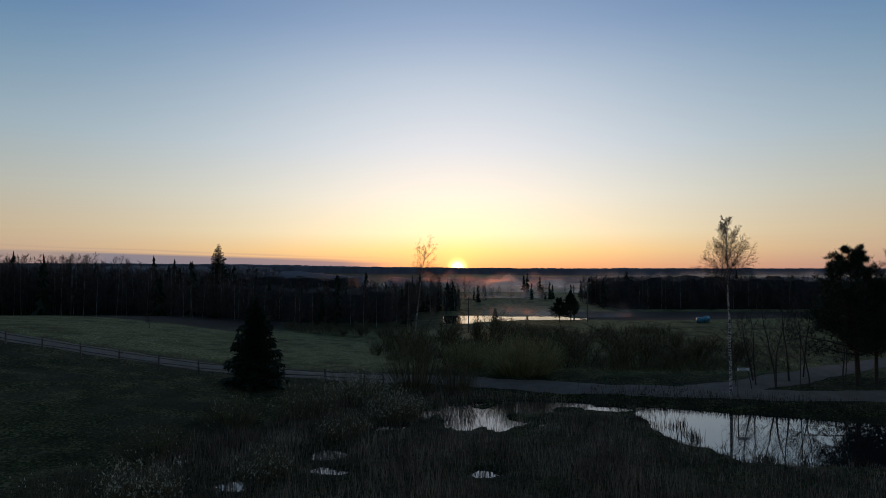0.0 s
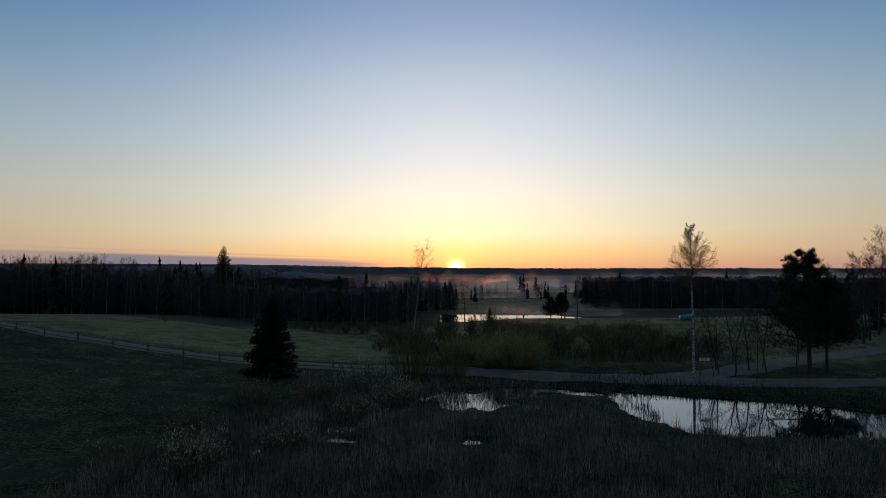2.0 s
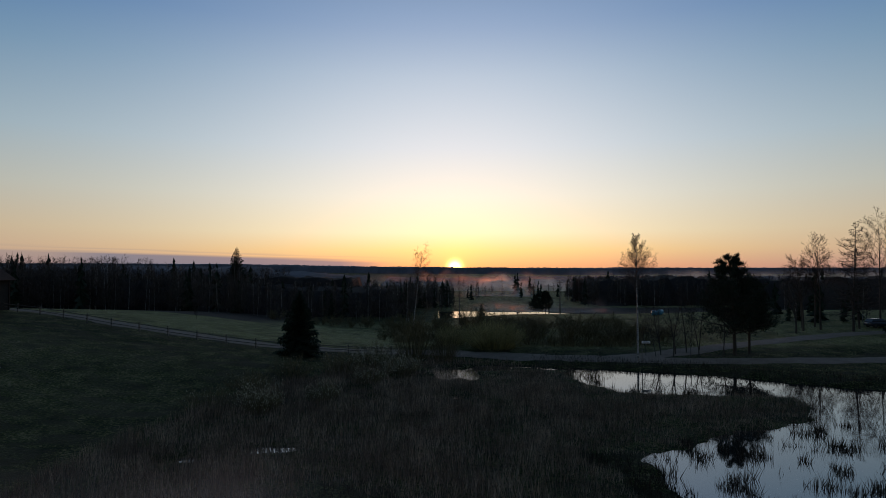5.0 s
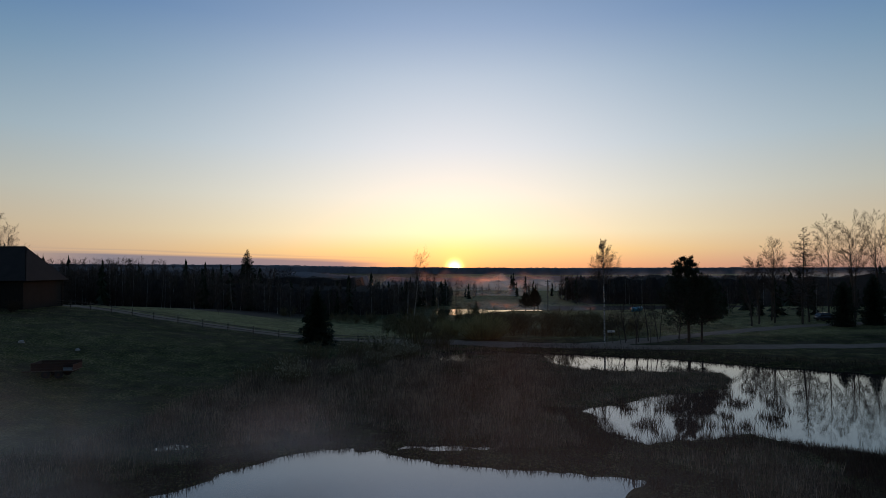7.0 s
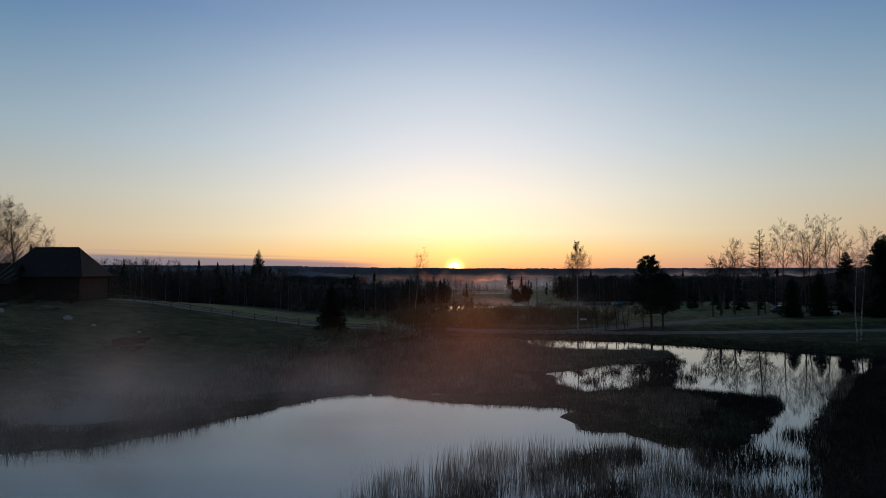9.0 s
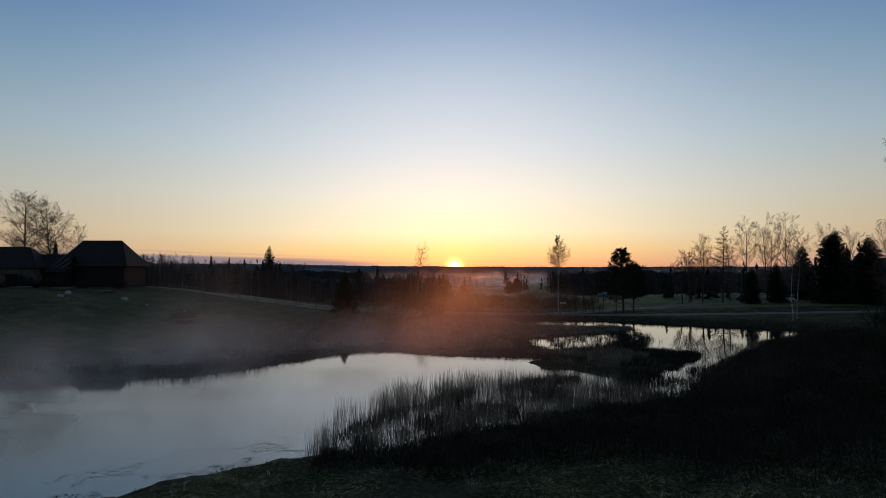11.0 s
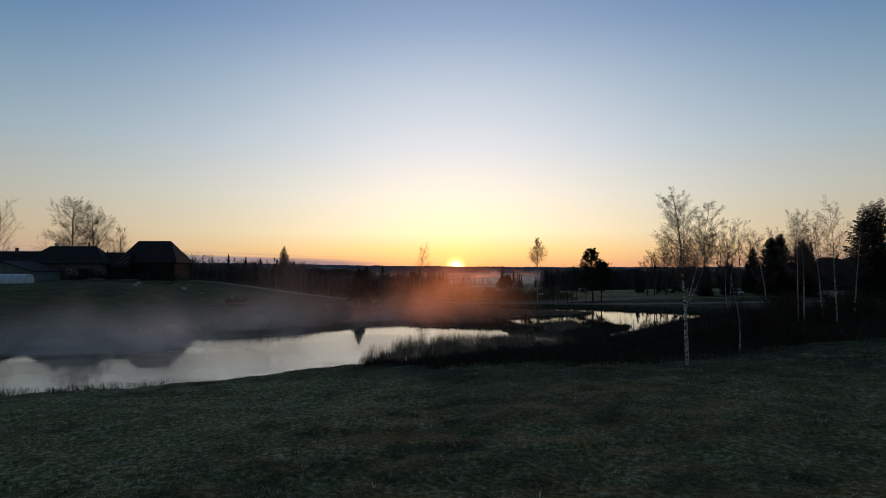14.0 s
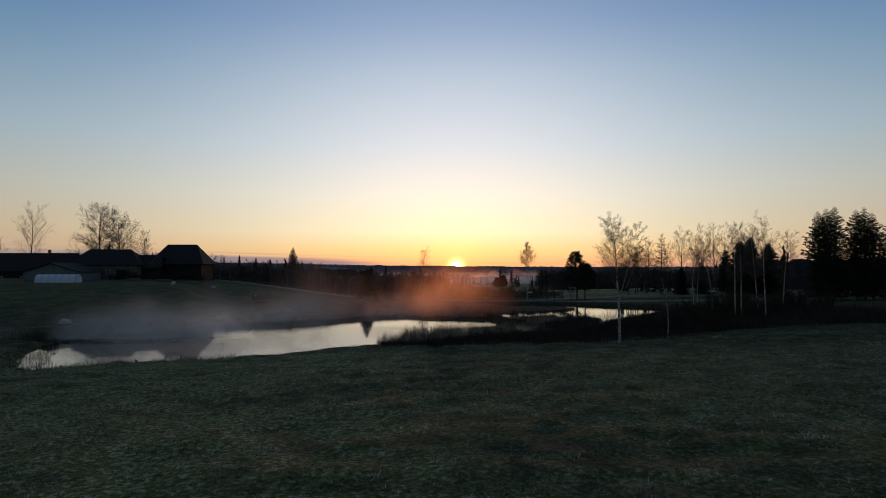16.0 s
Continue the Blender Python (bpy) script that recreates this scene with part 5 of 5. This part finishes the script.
door(longshed, -1.3, -4.13, 1.1, 2.0, TIMBER)
door(longshed, 4.6, -4.13, 2.2, 2.4, TARRED)
chimney(longshed, -3.8, 0.4, 6.2, 8.4, PLASTER)
house = gable_house("farmhouse", (-137.5, 101.9), 0, 32, 10, 5.4, 11.0, 0.0, "dark wooden farmhouse with a brick chimney", TARRED, ROOFING)
chimney(house, 6.5, 0.0, 9.8, 12.2, BRICKWORK)
window(house, 15.92, 0.0, 6.6, 0.9, 1.2, 1)
window(house, 15.92, -2.2, 2.0, 0.9, 1.2, 1)
for wx in (-11, -6, 1, 6, 11.5):
    window(house, wx, -5.13, 2.0, 1.0, 1.3, 0)
door(house, -2.0, -5.13, 1.1, 2.1, TIMBER)
small = gable_house("garden_shed", (-87.6, 41.5), 90, 9, 12.5, 2.4, 4.2, 0.0, "low pale green wooden shed beside a polytunnel", GREENISH, ROOFING)


def polytunnel(where, turn, long, radius):
    x, y = where
    root = new("polytunnel")
    root.matrix_world = pose(x, y, ground(x, y) - 0.05, 0, 0, turn)
    tagged(root, "low plastic-covered polytunnel on the grass", "polytunnel")
    a = np.linspace(0, np.pi, 15)
    prof = np.stack([-np.cos(a) * radius, np.sin(a) ** 0.8 * radius * 1.25], axis=1)
    vs, fs = [], []
    n = 12
    for i in range(n + 1):
        sag = 1 - 0.025 * (i % 2)
        vs += [(-long / 2 + long * i / n, p[0] * sag, p[1] * sag) for p in prof]
    for i in range(n):
        for j in range(14):
            q = i * 15 + j
            fs.append((q, q + 1, q + 16, q + 15))
    part("cover", mesh_of("cover", vs, fs, PLASTIC, smooth=True), root)
    for i, ex in enumerate((-long / 2, long / 2)):
        vs = [(ex, p[0], p[1]) for p in prof] + [(ex, 0, 0)]
        part("end_wall", mesh_of("end_wall", vs, [(j, j + 1, 15) for j in range(14)], PLASTIC), root)
    for i in range(0, n + 1, 2):
        px = -long / 2 + long * i / n
        p = np.array([(px, q[0] * 1.01, q[1] * 1.01) for q in prof])
        v, f = tubes(p[:-1], p[1:], np.full(14, 0.025), np.full(14, 0.025), 5)
        part("hoop", mesh_of("hoop", v, f, TIMBER), root)


polytunnel((-81.0, 29.6), 4, 8.4, 1.5)

# ---------------------------------------------------------------- fence along the road
def along(points, s):
    p = np.array(points, float)
    t = np.concatenate([[0], np.cumsum(np.hypot(*np.diff(p, axis=0).T))])
    return np.interp(s, t, p[:, 0]), np.interp(s, t, p[:, 1])


def rail_fence():
    root = new("fence")
    tagged(root, "weathered post-and-rail wooden fence along the road", "fence")
    line = [(-78, 66.5), (-62, 63.0), (-42, 57.6), (-22, 55.6), (-12, 56.6), (-5.5, 54.8)]
    n = 20
    bm = bmesh.new()
    bmesh.ops.create_cone(bm, segments=8, radius1=0.085, radius2=0.075, depth=1.5, cap_ends=True, matrix=Matrix.Translation((0, 0, 0.45)))
    bmesh.ops.create_cone(bm, segments=8, radius1=0.09, radius2=0.02, depth=0.07, cap_ends=True, matrix=Matrix.Translation((0, 0, 1.235)))
    post = bm_mesh("post", bm, TIMBER)
    pts = []
    for i in range(n):
        x, y = along(line, 1 + i * 3.95)
        z = ground(x, y)
        pts.append(Vector((x, y, z)))
        ob = part("post", post, root)
        ob.matrix_basis = pose(x, y, z, (i * 37 % 7 - 3) * 0.8, (i * 53 % 5 - 2) * 0.8, i * 40)
    for i in range(n - 1):
        for k, hgt in enumerate((0.55, 0.98)):
            a, b = pts[i] + Vector((0, -0.09, hgt + 0.03 * ((i * 3 + k) % 3 - 1))), pts[i + 1] + Vector((0, -0.09, hgt + 0.03 * ((i * 5 + k) % 3 - 1)))
            d = (b - a).normalized() * 0.15
            v, f = tubes([a - d], [b + d], [0.05], [0.042], 7)
            part("rail", mesh_of("rail", v, f, TIMBER, smooth=True), root)


rail_fence()


# ---------------------------------------------------------------- utility poles and wires
def utility_pole(where, tall, label):
    x, y = where
    root = new("utility_pole")
    root.location = (x, y, ground(x, y) - 0.3)
    tagged(root, label, "utility pole", "utility poles")
    v, f = tubes([(0, 0, 0)], [(0, 0, tall)], [0.15], [0.10], 10)
    part("post", mesh_of("post", v, f, TIMBER, smooth=True), root)
    bm = bmesh.new()
    box(bm, -0.7, -0.05, tall - 0.55, 0.7, 0.05, tall - 0.43, 0.01)
    part("crossarm", bm_mesh("crossarm", bm, TIMBER), root)
    bm = bmesh.new()
    bmesh.ops.create_cone(bm, segments=8, radius1=0.05, radius2=0.03, depth=0.16, cap_ends=True)
    cup = bm_mesh("insulator", bm, PLASTER)
    for dx in (-0.6, 0.6):
        ob = part("insulator", cup, root, "pale insulator")
        ob.location = (dx, 0, tall - 0.35)
    return Vector((x, y, root.location.z + tall - 0.3))


heads = [utility_pole((28.3, 116.0), 8.2, "weathered wooden utility pole above the pond"), utility_pole((26.3, 119.0), 7.4, "shorter wooden utility pole beside another"),
         utility_pole((5.5, 128.0), 8.0, "wooden utility pole in the valley"), utility_pole((-48.0, 150.0), 8.0, "wooden utility pole at the forest edge")]


def wire(a, b, sag, label):
    t = np.linspace(0, 1, 25)[:, None]
    p = np.array(a)[None] * (1 - t) + np.array(b)[None] * t
    p[:, 2] -= 4 * sag * (t * (1 - t))[:, 0]
    v, f = tubes(p[:-1], p[1:], np.full(24, 0.02), np.full(24, 0.02), 4)
    tagged(new("overhead_wire", mesh_of("overhead_wire", v, f, CABLE)), label, "cable", "overhead wires")


CABLE = surface("dark_cable", [(0.03, 0.03, 0.03), (0.06, 0.06, 0.06)], 2.0, 9.0, 0.6, 0.0)
for i in range(3):
    wire(heads[i], heads[i + 1], 0.7 + 0.4 * (i > 0), "dark overhead wire between utility poles")

# ---------------------------------------------------------------- things in the fields
FILM = surface("blue_wrap", [(0.03, 0.17, 0.25), (0.07, 0.27, 0.36)], 1.5, 8.0, 0.35, 0.3, spec=0.5)
RUST = surface("old_red_paint", [(0.035, 0.020, 0.016), (0.085, 0.045, 0.035)], 1.2, 9.0, 0.8, 0.2)
STONE = surface("pale_boulder", [(0.18, 0.18, 0.17), (0.42, 0.41, 0.39)], 1.5, 8.0, 0.9, 0.6)
WHITE = surface("white_paint", [(0.55, 0.55, 0.54), (0.75, 0.75, 0.74)], 1.0, 12.0, 0.4, 0.05, spec=0.5)


def bale(where, turn):
    x, y = where
    root = new("wrapped_bale")
    root.matrix_world = pose(x, y, ground(x, y) + 0.50, 0, 90, turn)
    tagged(root, "round hay bale wrapped in pale blue film", "hay bale", "wrapped bales")
    bm = bmesh.new()
    bmesh.ops.create_cone(bm, segments=28, radius1=0.56, radius2=0.56, depth=1.1, cap_ends=True)
    bmesh.ops.bevel(bm, geom=[e for e in bm.edges if abs(e.verts[0].co.z - e.verts[1].co.z) < 0.01], offset=0.10, segments=3, affect="EDGES")
    for v in bm.verts:
        v.co += v.co.normalized() * 0.025 * math.sin(7 * v.co.x + 5 * v.co.z)
    me = bm_mesh("wrap", bm, FILM)
    me.shade_smooth()
    part("wrap", me, root)
    bm = bmesh.new()
    bmesh.ops.create_circle(bm, segments=16, radius=0.3, cap_ends=True, matrix=Matrix.Translation((0, 0, 0.562)))
    part("film_end", bm_mesh("film_end", bm, FILM), root)


for i, (bx, by) in enumerate([(48.9, 113.0), (50.3, 113.4), (51.2, 115.2)]):
    bale((bx, by), 20 * i)


def farm_cart(where, turn):
    x, y = where
    root = new("farm_trailer")
    root.matrix_world = pose(x, y, ground(x, y), 0, 0, turn)
    tagged(root, "old dark red farm trailer parked on the pasture", "trailer")
    L, W, z0, z1 = 1.75, 0.95, 0.75, 1.45
    bm = bmesh.new()
    box(bm, -L, -W, z0 - 0.08, L, W, z0, 0.01)
    part("floor", bm_mesh("floor", bm, TIMBER), root)
    for nm, b in (("side_board", (-L, -W - 0.05, z0, L - 0.8, -W, z1)), ("side_board", (-L, W, z0, L, W + 0.05, z1)), ("front_board", (-L - 0.05, -W, z0, -L, W, z1)), ("tail_board", (L, -W, z0, L + 0.05, W, z1 - 0.2))):
        bm = bmesh.new()
        for k in range(3):
            h = (b[5] - b[2]) / 3
            box(bm, b[0], b[1], b[2] + k * h + 0.01, b[3], b[4], b[2] + (k + 1) * h, 0.008)
        part(nm, bm_mesh(nm, bm, RUST), root)
    bm = bmesh.new()
    box(bm, -L, -0.4, z0 - 0.22, L, -0.3, z0 - 0.08)
    box(bm, -L, 0.3, z0 - 0.22, L, 0.4, z0 - 0.08)
    box(bm, -0.06, -W, 0.34, 0.06, W, 0.46)
    box(bm, -0.05, -0.4, 0.4, 0.05, 0.4, z0 - 0.2)
    part("chassis", bm_mesh("chassis", bm, RUST), root)
    bm = bmesh.new()
    box(bm, -L - 1.3, -0.05, 0.5, -L, 0.05, 0.6, 0.01)
    part("drawbar", bm_mesh("drawbar", bm, RUST), root)
    for sx in (-0.55, 0.55):
        for sy in (-W, W):
            bm = bmesh.new()
            bmesh.ops.create_cone(bm, segments=20, radius1=0.38, radius2=0.38, depth=0.2, cap_ends=True)
            bmesh.ops.bevel(bm, geom=list(bm.edges), offset=0.04, segments=2, affect="EDGES")
            w = part("wheel", bm_mesh("wheel", bm, RUBBER), root)
            w.matrix_basis = pose(sx, sy * 0.88, 0.38, 90)
            bm = bmesh.new()
            bmesh.ops.create_cone(bm, segments=14, radius1=0.18, radius2=0.14, depth=0.24, cap_ends=True)
            part("rim", bm_mesh("rim", bm, RUST), w)


farm_cart((-34.6, 22.7), 8)


def boulder(where, size, seed, label, mat):
    x, y = where
    bm = bmesh.new()
    bmesh.ops.create_icosphere(bm, subdivisions=3, radius=size)
    for v in bm.verts:
        n = noise.noise(v.co * (1.6 / size) + Vector((seed, 0, 0))) * 0.35 + noise.noise(v.co * (4 / size)) * 0.1
        v.co = v.co * (1 + n)
        v.co.z = max(v.co.z * 0.75, -0.3 * size)
    me = bm_mesh("boulder", bm, mat)
    ob = new("boulder", me)
    ob.location = (x, y, ground(x, y) + 0.2 * size)
    tagged(ob, label, "boulder", "boulders on the pasture")


for i, (bx, by, bs) in enumerate([(-48.5, 33.0, 0.55), (-57.0, 32.0, 0.5), (-44.5, 32.0, 0.3), (-52.0, -13.5, 0.75), (-39, 33, 0.25), (-55, 27, 0.45)]):
    boulder((bx, by), bs, i * 3.1, "pale weathered boulder lying on the pasture", STONE)


def log_pile(where, turn, n, seed):
    rng = np.random.default_rng(seed)
    x, y = where
    root = new("log_pile")
    root.matrix_world = pose(x, y, ground(x, y), 0, 0, turn)
    tagged(root, "untidy pile of weathered logs and boards", "log pile")
    for i in range(n):
        r = rng.uniform(0.06, 0.12)
        z = r + 0.16 * (i // 6)
        yy = (i % 6) * 0.24 - 0.6
        v, f = tubes([(rng.uniform(-1.9, -1.2), yy, z)], [(rng.uniform(1.0, 2.0), yy + rng.uniform(-0.2, 0.2), z + rng.uniform(0, 0.12))], [r], [r * 0.85], 8)
        part("log", mesh_of("log", v, f, TIMBER), root)


log_pile((-62, 38), 10, 14, 1)
log_pile((-55.5, 40), -20, 10, 2)
log_pile((-70, 40), 5, 9, 3)


def signpost(where):
    x, y = where
    root = new("signpost")
    root.location = (x, y, ground(x, y) - 0.1)
    tagged(root, "small white signboard on a post by the road", "sign")
    v, f = tubes([(0, 0, 0)], [(0, 0, 2.75)], [0.05], [0.045], 8)
    part("post", mesh_of("post", v, f, TIMBER), root)
    bm = bmesh.new()
    box(bm, -0.05, -0.09, 2.35, 0.95, -0.05, 2.62, 0.01)
    part("board", bm_mesh("board", bm, WHITE), root, "white board")
    for k in range(2):
        bm = bmesh.new()
        box(bm, 0.08, -0.096, 2.40 + 0.11 * k, 0.8 - 0.15 * k, -0.091, 2.45 + 0.11 * k)
        part("lettering_bar", bm_mesh("lettering_bar", bm, RUBBER), root)


signpost((24.5, 49.5))


# ---------------------------------------------------------------- parked cars
CARBLUE = surface("dark_car_paint", [(0.02, 0.024, 0.03), (0.035, 0.04, 0.05)], 1.0, 8.0, 0.25, 0.0, spec=0.5)


def parked_car(where, turn, paint, label):
    x, y = where
    root = new("car")
    root.matrix_world = pose(x, y, ground(x, y) + 0.06, 0, 0, turn)
    tagged(root, label, "car", "parked cars")

    def loft(rows):
        bm = bmesh.new()
        rings = []
        for px, half, z0, z1, tuck in rows:
            rings.append([bm.verts.new((px, sy * half * k, z)) for sy, k, z in ((-1, 1, z0), (-1, 1.0, z0 + 0.5 * (z1 - z0)), (-1, tuck, z1), (1, tuck, z1), (1, 1.0, z0 + 0.5 * (z1 - z0)), (1, 1, z0))])
        for a, b in zip(rings, rings[1:]):
            for i in range(6):
                bm.faces.new((a[i], a[(i + 1) % 6], b[(i + 1) % 6], b[i]))
        bm.faces.new(rings[0])
        bm.faces.new(list(reversed(rings[-1])))
        bmesh.ops.recalc_face_normals(bm, faces=bm.faces)
        return bm
    me = bm_mesh("body", loft([(-2.15, 0.78, 0.35, 0.75, 0.9), (-2.0, 0.86, 0.28, 0.92, 0.95), (-1.0, 0.88, 0.25, 0.95, 0.96), (1.1, 0.88, 0.25, 0.95, 0.96), (1.9, 0.85, 0.28, 0.80, 0.93), (2.15, 0.74, 0.35, 0.68, 0.9)]), paint)
    me.shade_smooth()
    part("body", me, root)
    part("cabin", bm_mesh("cabin", loft([(-2.0, 0.80, 0.9, 0.98, 0.95), (-1.6, 0.80, 0.9, 1.42, 0.80), (0.1, 0.80, 0.9, 1.48, 0.80), (1.15, 0.80, 0.9, 0.97, 0.95)]), PANE), root, "dark glass cabin")
    bm = bmesh.new()
    box(bm, -1.6, -0.62, 1.43, 0.1, 0.62, 1.50, 0.02)
    part("roof", bm_mesh("roof", bm, paint), root)
    for sx in (-1.35, 1.35):
        for sy in (-0.78, 0.78):
            bm = bmesh.new()
            bmesh.ops.create_cone(bm, segments=20, radius1=0.32, radius2=0.32, depth=0.2, cap_ends=True)
            w = part("wheel", bm_mesh("wheel", bm, RUBBER), root)
            w.matrix_basis = pose(sx, sy, 0.30, 90)
            bm = bmesh.new()
            bmesh.ops.create_cone(bm, segments=14, radius1=0.19, radius2=0.17, depth=0.215, cap_ends=True)
            part("rim", bm_mesh("rim", bm, CABLE), w)
    for sy in (-0.6, 0.6):
        bm = bmesh.new()
        box(bm, -2.17, sy - 0.14, 0.62, -2.05, sy + 0.14, 0.74, 0.02)
        part("tail_light", bm_mesh("tail_light", bm, RUST), root, "red tail light")


parked_car((80.0, 72.0), 12, WHITE, "white estate car parked on the gravel")
parked_car((74.5, 79.0), 5, CARBLUE, "dark car parked under bare trees")

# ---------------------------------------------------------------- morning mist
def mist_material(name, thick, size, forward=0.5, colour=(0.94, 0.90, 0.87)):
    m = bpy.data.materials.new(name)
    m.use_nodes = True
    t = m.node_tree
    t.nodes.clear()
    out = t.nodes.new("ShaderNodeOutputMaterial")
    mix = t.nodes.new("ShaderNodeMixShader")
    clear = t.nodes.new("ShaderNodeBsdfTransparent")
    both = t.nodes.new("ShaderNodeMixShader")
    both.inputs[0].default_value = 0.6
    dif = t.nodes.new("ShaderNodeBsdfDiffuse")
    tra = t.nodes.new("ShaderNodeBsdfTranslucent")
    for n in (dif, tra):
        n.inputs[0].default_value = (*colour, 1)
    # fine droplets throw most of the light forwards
    warm_fwd = t.nodes.new("ShaderNodeBsdfRefraction")
    warm_fwd.distribution = "GGX"
    # warm tint: the orange glow of the sun is put into the droplet colour
    warm_fwd.inputs["Color"].default_value = (0.88, 0.70, 0.58, 1)
    warm_fwd.inputs["Roughness"].default_value = 0.62
    warm_fwd.inputs["IOR"].default_value = 1.3
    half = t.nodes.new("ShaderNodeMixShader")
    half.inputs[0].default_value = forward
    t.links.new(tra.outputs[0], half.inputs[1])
    t.links.new(warm_fwd.outputs[0], half.inputs[2])
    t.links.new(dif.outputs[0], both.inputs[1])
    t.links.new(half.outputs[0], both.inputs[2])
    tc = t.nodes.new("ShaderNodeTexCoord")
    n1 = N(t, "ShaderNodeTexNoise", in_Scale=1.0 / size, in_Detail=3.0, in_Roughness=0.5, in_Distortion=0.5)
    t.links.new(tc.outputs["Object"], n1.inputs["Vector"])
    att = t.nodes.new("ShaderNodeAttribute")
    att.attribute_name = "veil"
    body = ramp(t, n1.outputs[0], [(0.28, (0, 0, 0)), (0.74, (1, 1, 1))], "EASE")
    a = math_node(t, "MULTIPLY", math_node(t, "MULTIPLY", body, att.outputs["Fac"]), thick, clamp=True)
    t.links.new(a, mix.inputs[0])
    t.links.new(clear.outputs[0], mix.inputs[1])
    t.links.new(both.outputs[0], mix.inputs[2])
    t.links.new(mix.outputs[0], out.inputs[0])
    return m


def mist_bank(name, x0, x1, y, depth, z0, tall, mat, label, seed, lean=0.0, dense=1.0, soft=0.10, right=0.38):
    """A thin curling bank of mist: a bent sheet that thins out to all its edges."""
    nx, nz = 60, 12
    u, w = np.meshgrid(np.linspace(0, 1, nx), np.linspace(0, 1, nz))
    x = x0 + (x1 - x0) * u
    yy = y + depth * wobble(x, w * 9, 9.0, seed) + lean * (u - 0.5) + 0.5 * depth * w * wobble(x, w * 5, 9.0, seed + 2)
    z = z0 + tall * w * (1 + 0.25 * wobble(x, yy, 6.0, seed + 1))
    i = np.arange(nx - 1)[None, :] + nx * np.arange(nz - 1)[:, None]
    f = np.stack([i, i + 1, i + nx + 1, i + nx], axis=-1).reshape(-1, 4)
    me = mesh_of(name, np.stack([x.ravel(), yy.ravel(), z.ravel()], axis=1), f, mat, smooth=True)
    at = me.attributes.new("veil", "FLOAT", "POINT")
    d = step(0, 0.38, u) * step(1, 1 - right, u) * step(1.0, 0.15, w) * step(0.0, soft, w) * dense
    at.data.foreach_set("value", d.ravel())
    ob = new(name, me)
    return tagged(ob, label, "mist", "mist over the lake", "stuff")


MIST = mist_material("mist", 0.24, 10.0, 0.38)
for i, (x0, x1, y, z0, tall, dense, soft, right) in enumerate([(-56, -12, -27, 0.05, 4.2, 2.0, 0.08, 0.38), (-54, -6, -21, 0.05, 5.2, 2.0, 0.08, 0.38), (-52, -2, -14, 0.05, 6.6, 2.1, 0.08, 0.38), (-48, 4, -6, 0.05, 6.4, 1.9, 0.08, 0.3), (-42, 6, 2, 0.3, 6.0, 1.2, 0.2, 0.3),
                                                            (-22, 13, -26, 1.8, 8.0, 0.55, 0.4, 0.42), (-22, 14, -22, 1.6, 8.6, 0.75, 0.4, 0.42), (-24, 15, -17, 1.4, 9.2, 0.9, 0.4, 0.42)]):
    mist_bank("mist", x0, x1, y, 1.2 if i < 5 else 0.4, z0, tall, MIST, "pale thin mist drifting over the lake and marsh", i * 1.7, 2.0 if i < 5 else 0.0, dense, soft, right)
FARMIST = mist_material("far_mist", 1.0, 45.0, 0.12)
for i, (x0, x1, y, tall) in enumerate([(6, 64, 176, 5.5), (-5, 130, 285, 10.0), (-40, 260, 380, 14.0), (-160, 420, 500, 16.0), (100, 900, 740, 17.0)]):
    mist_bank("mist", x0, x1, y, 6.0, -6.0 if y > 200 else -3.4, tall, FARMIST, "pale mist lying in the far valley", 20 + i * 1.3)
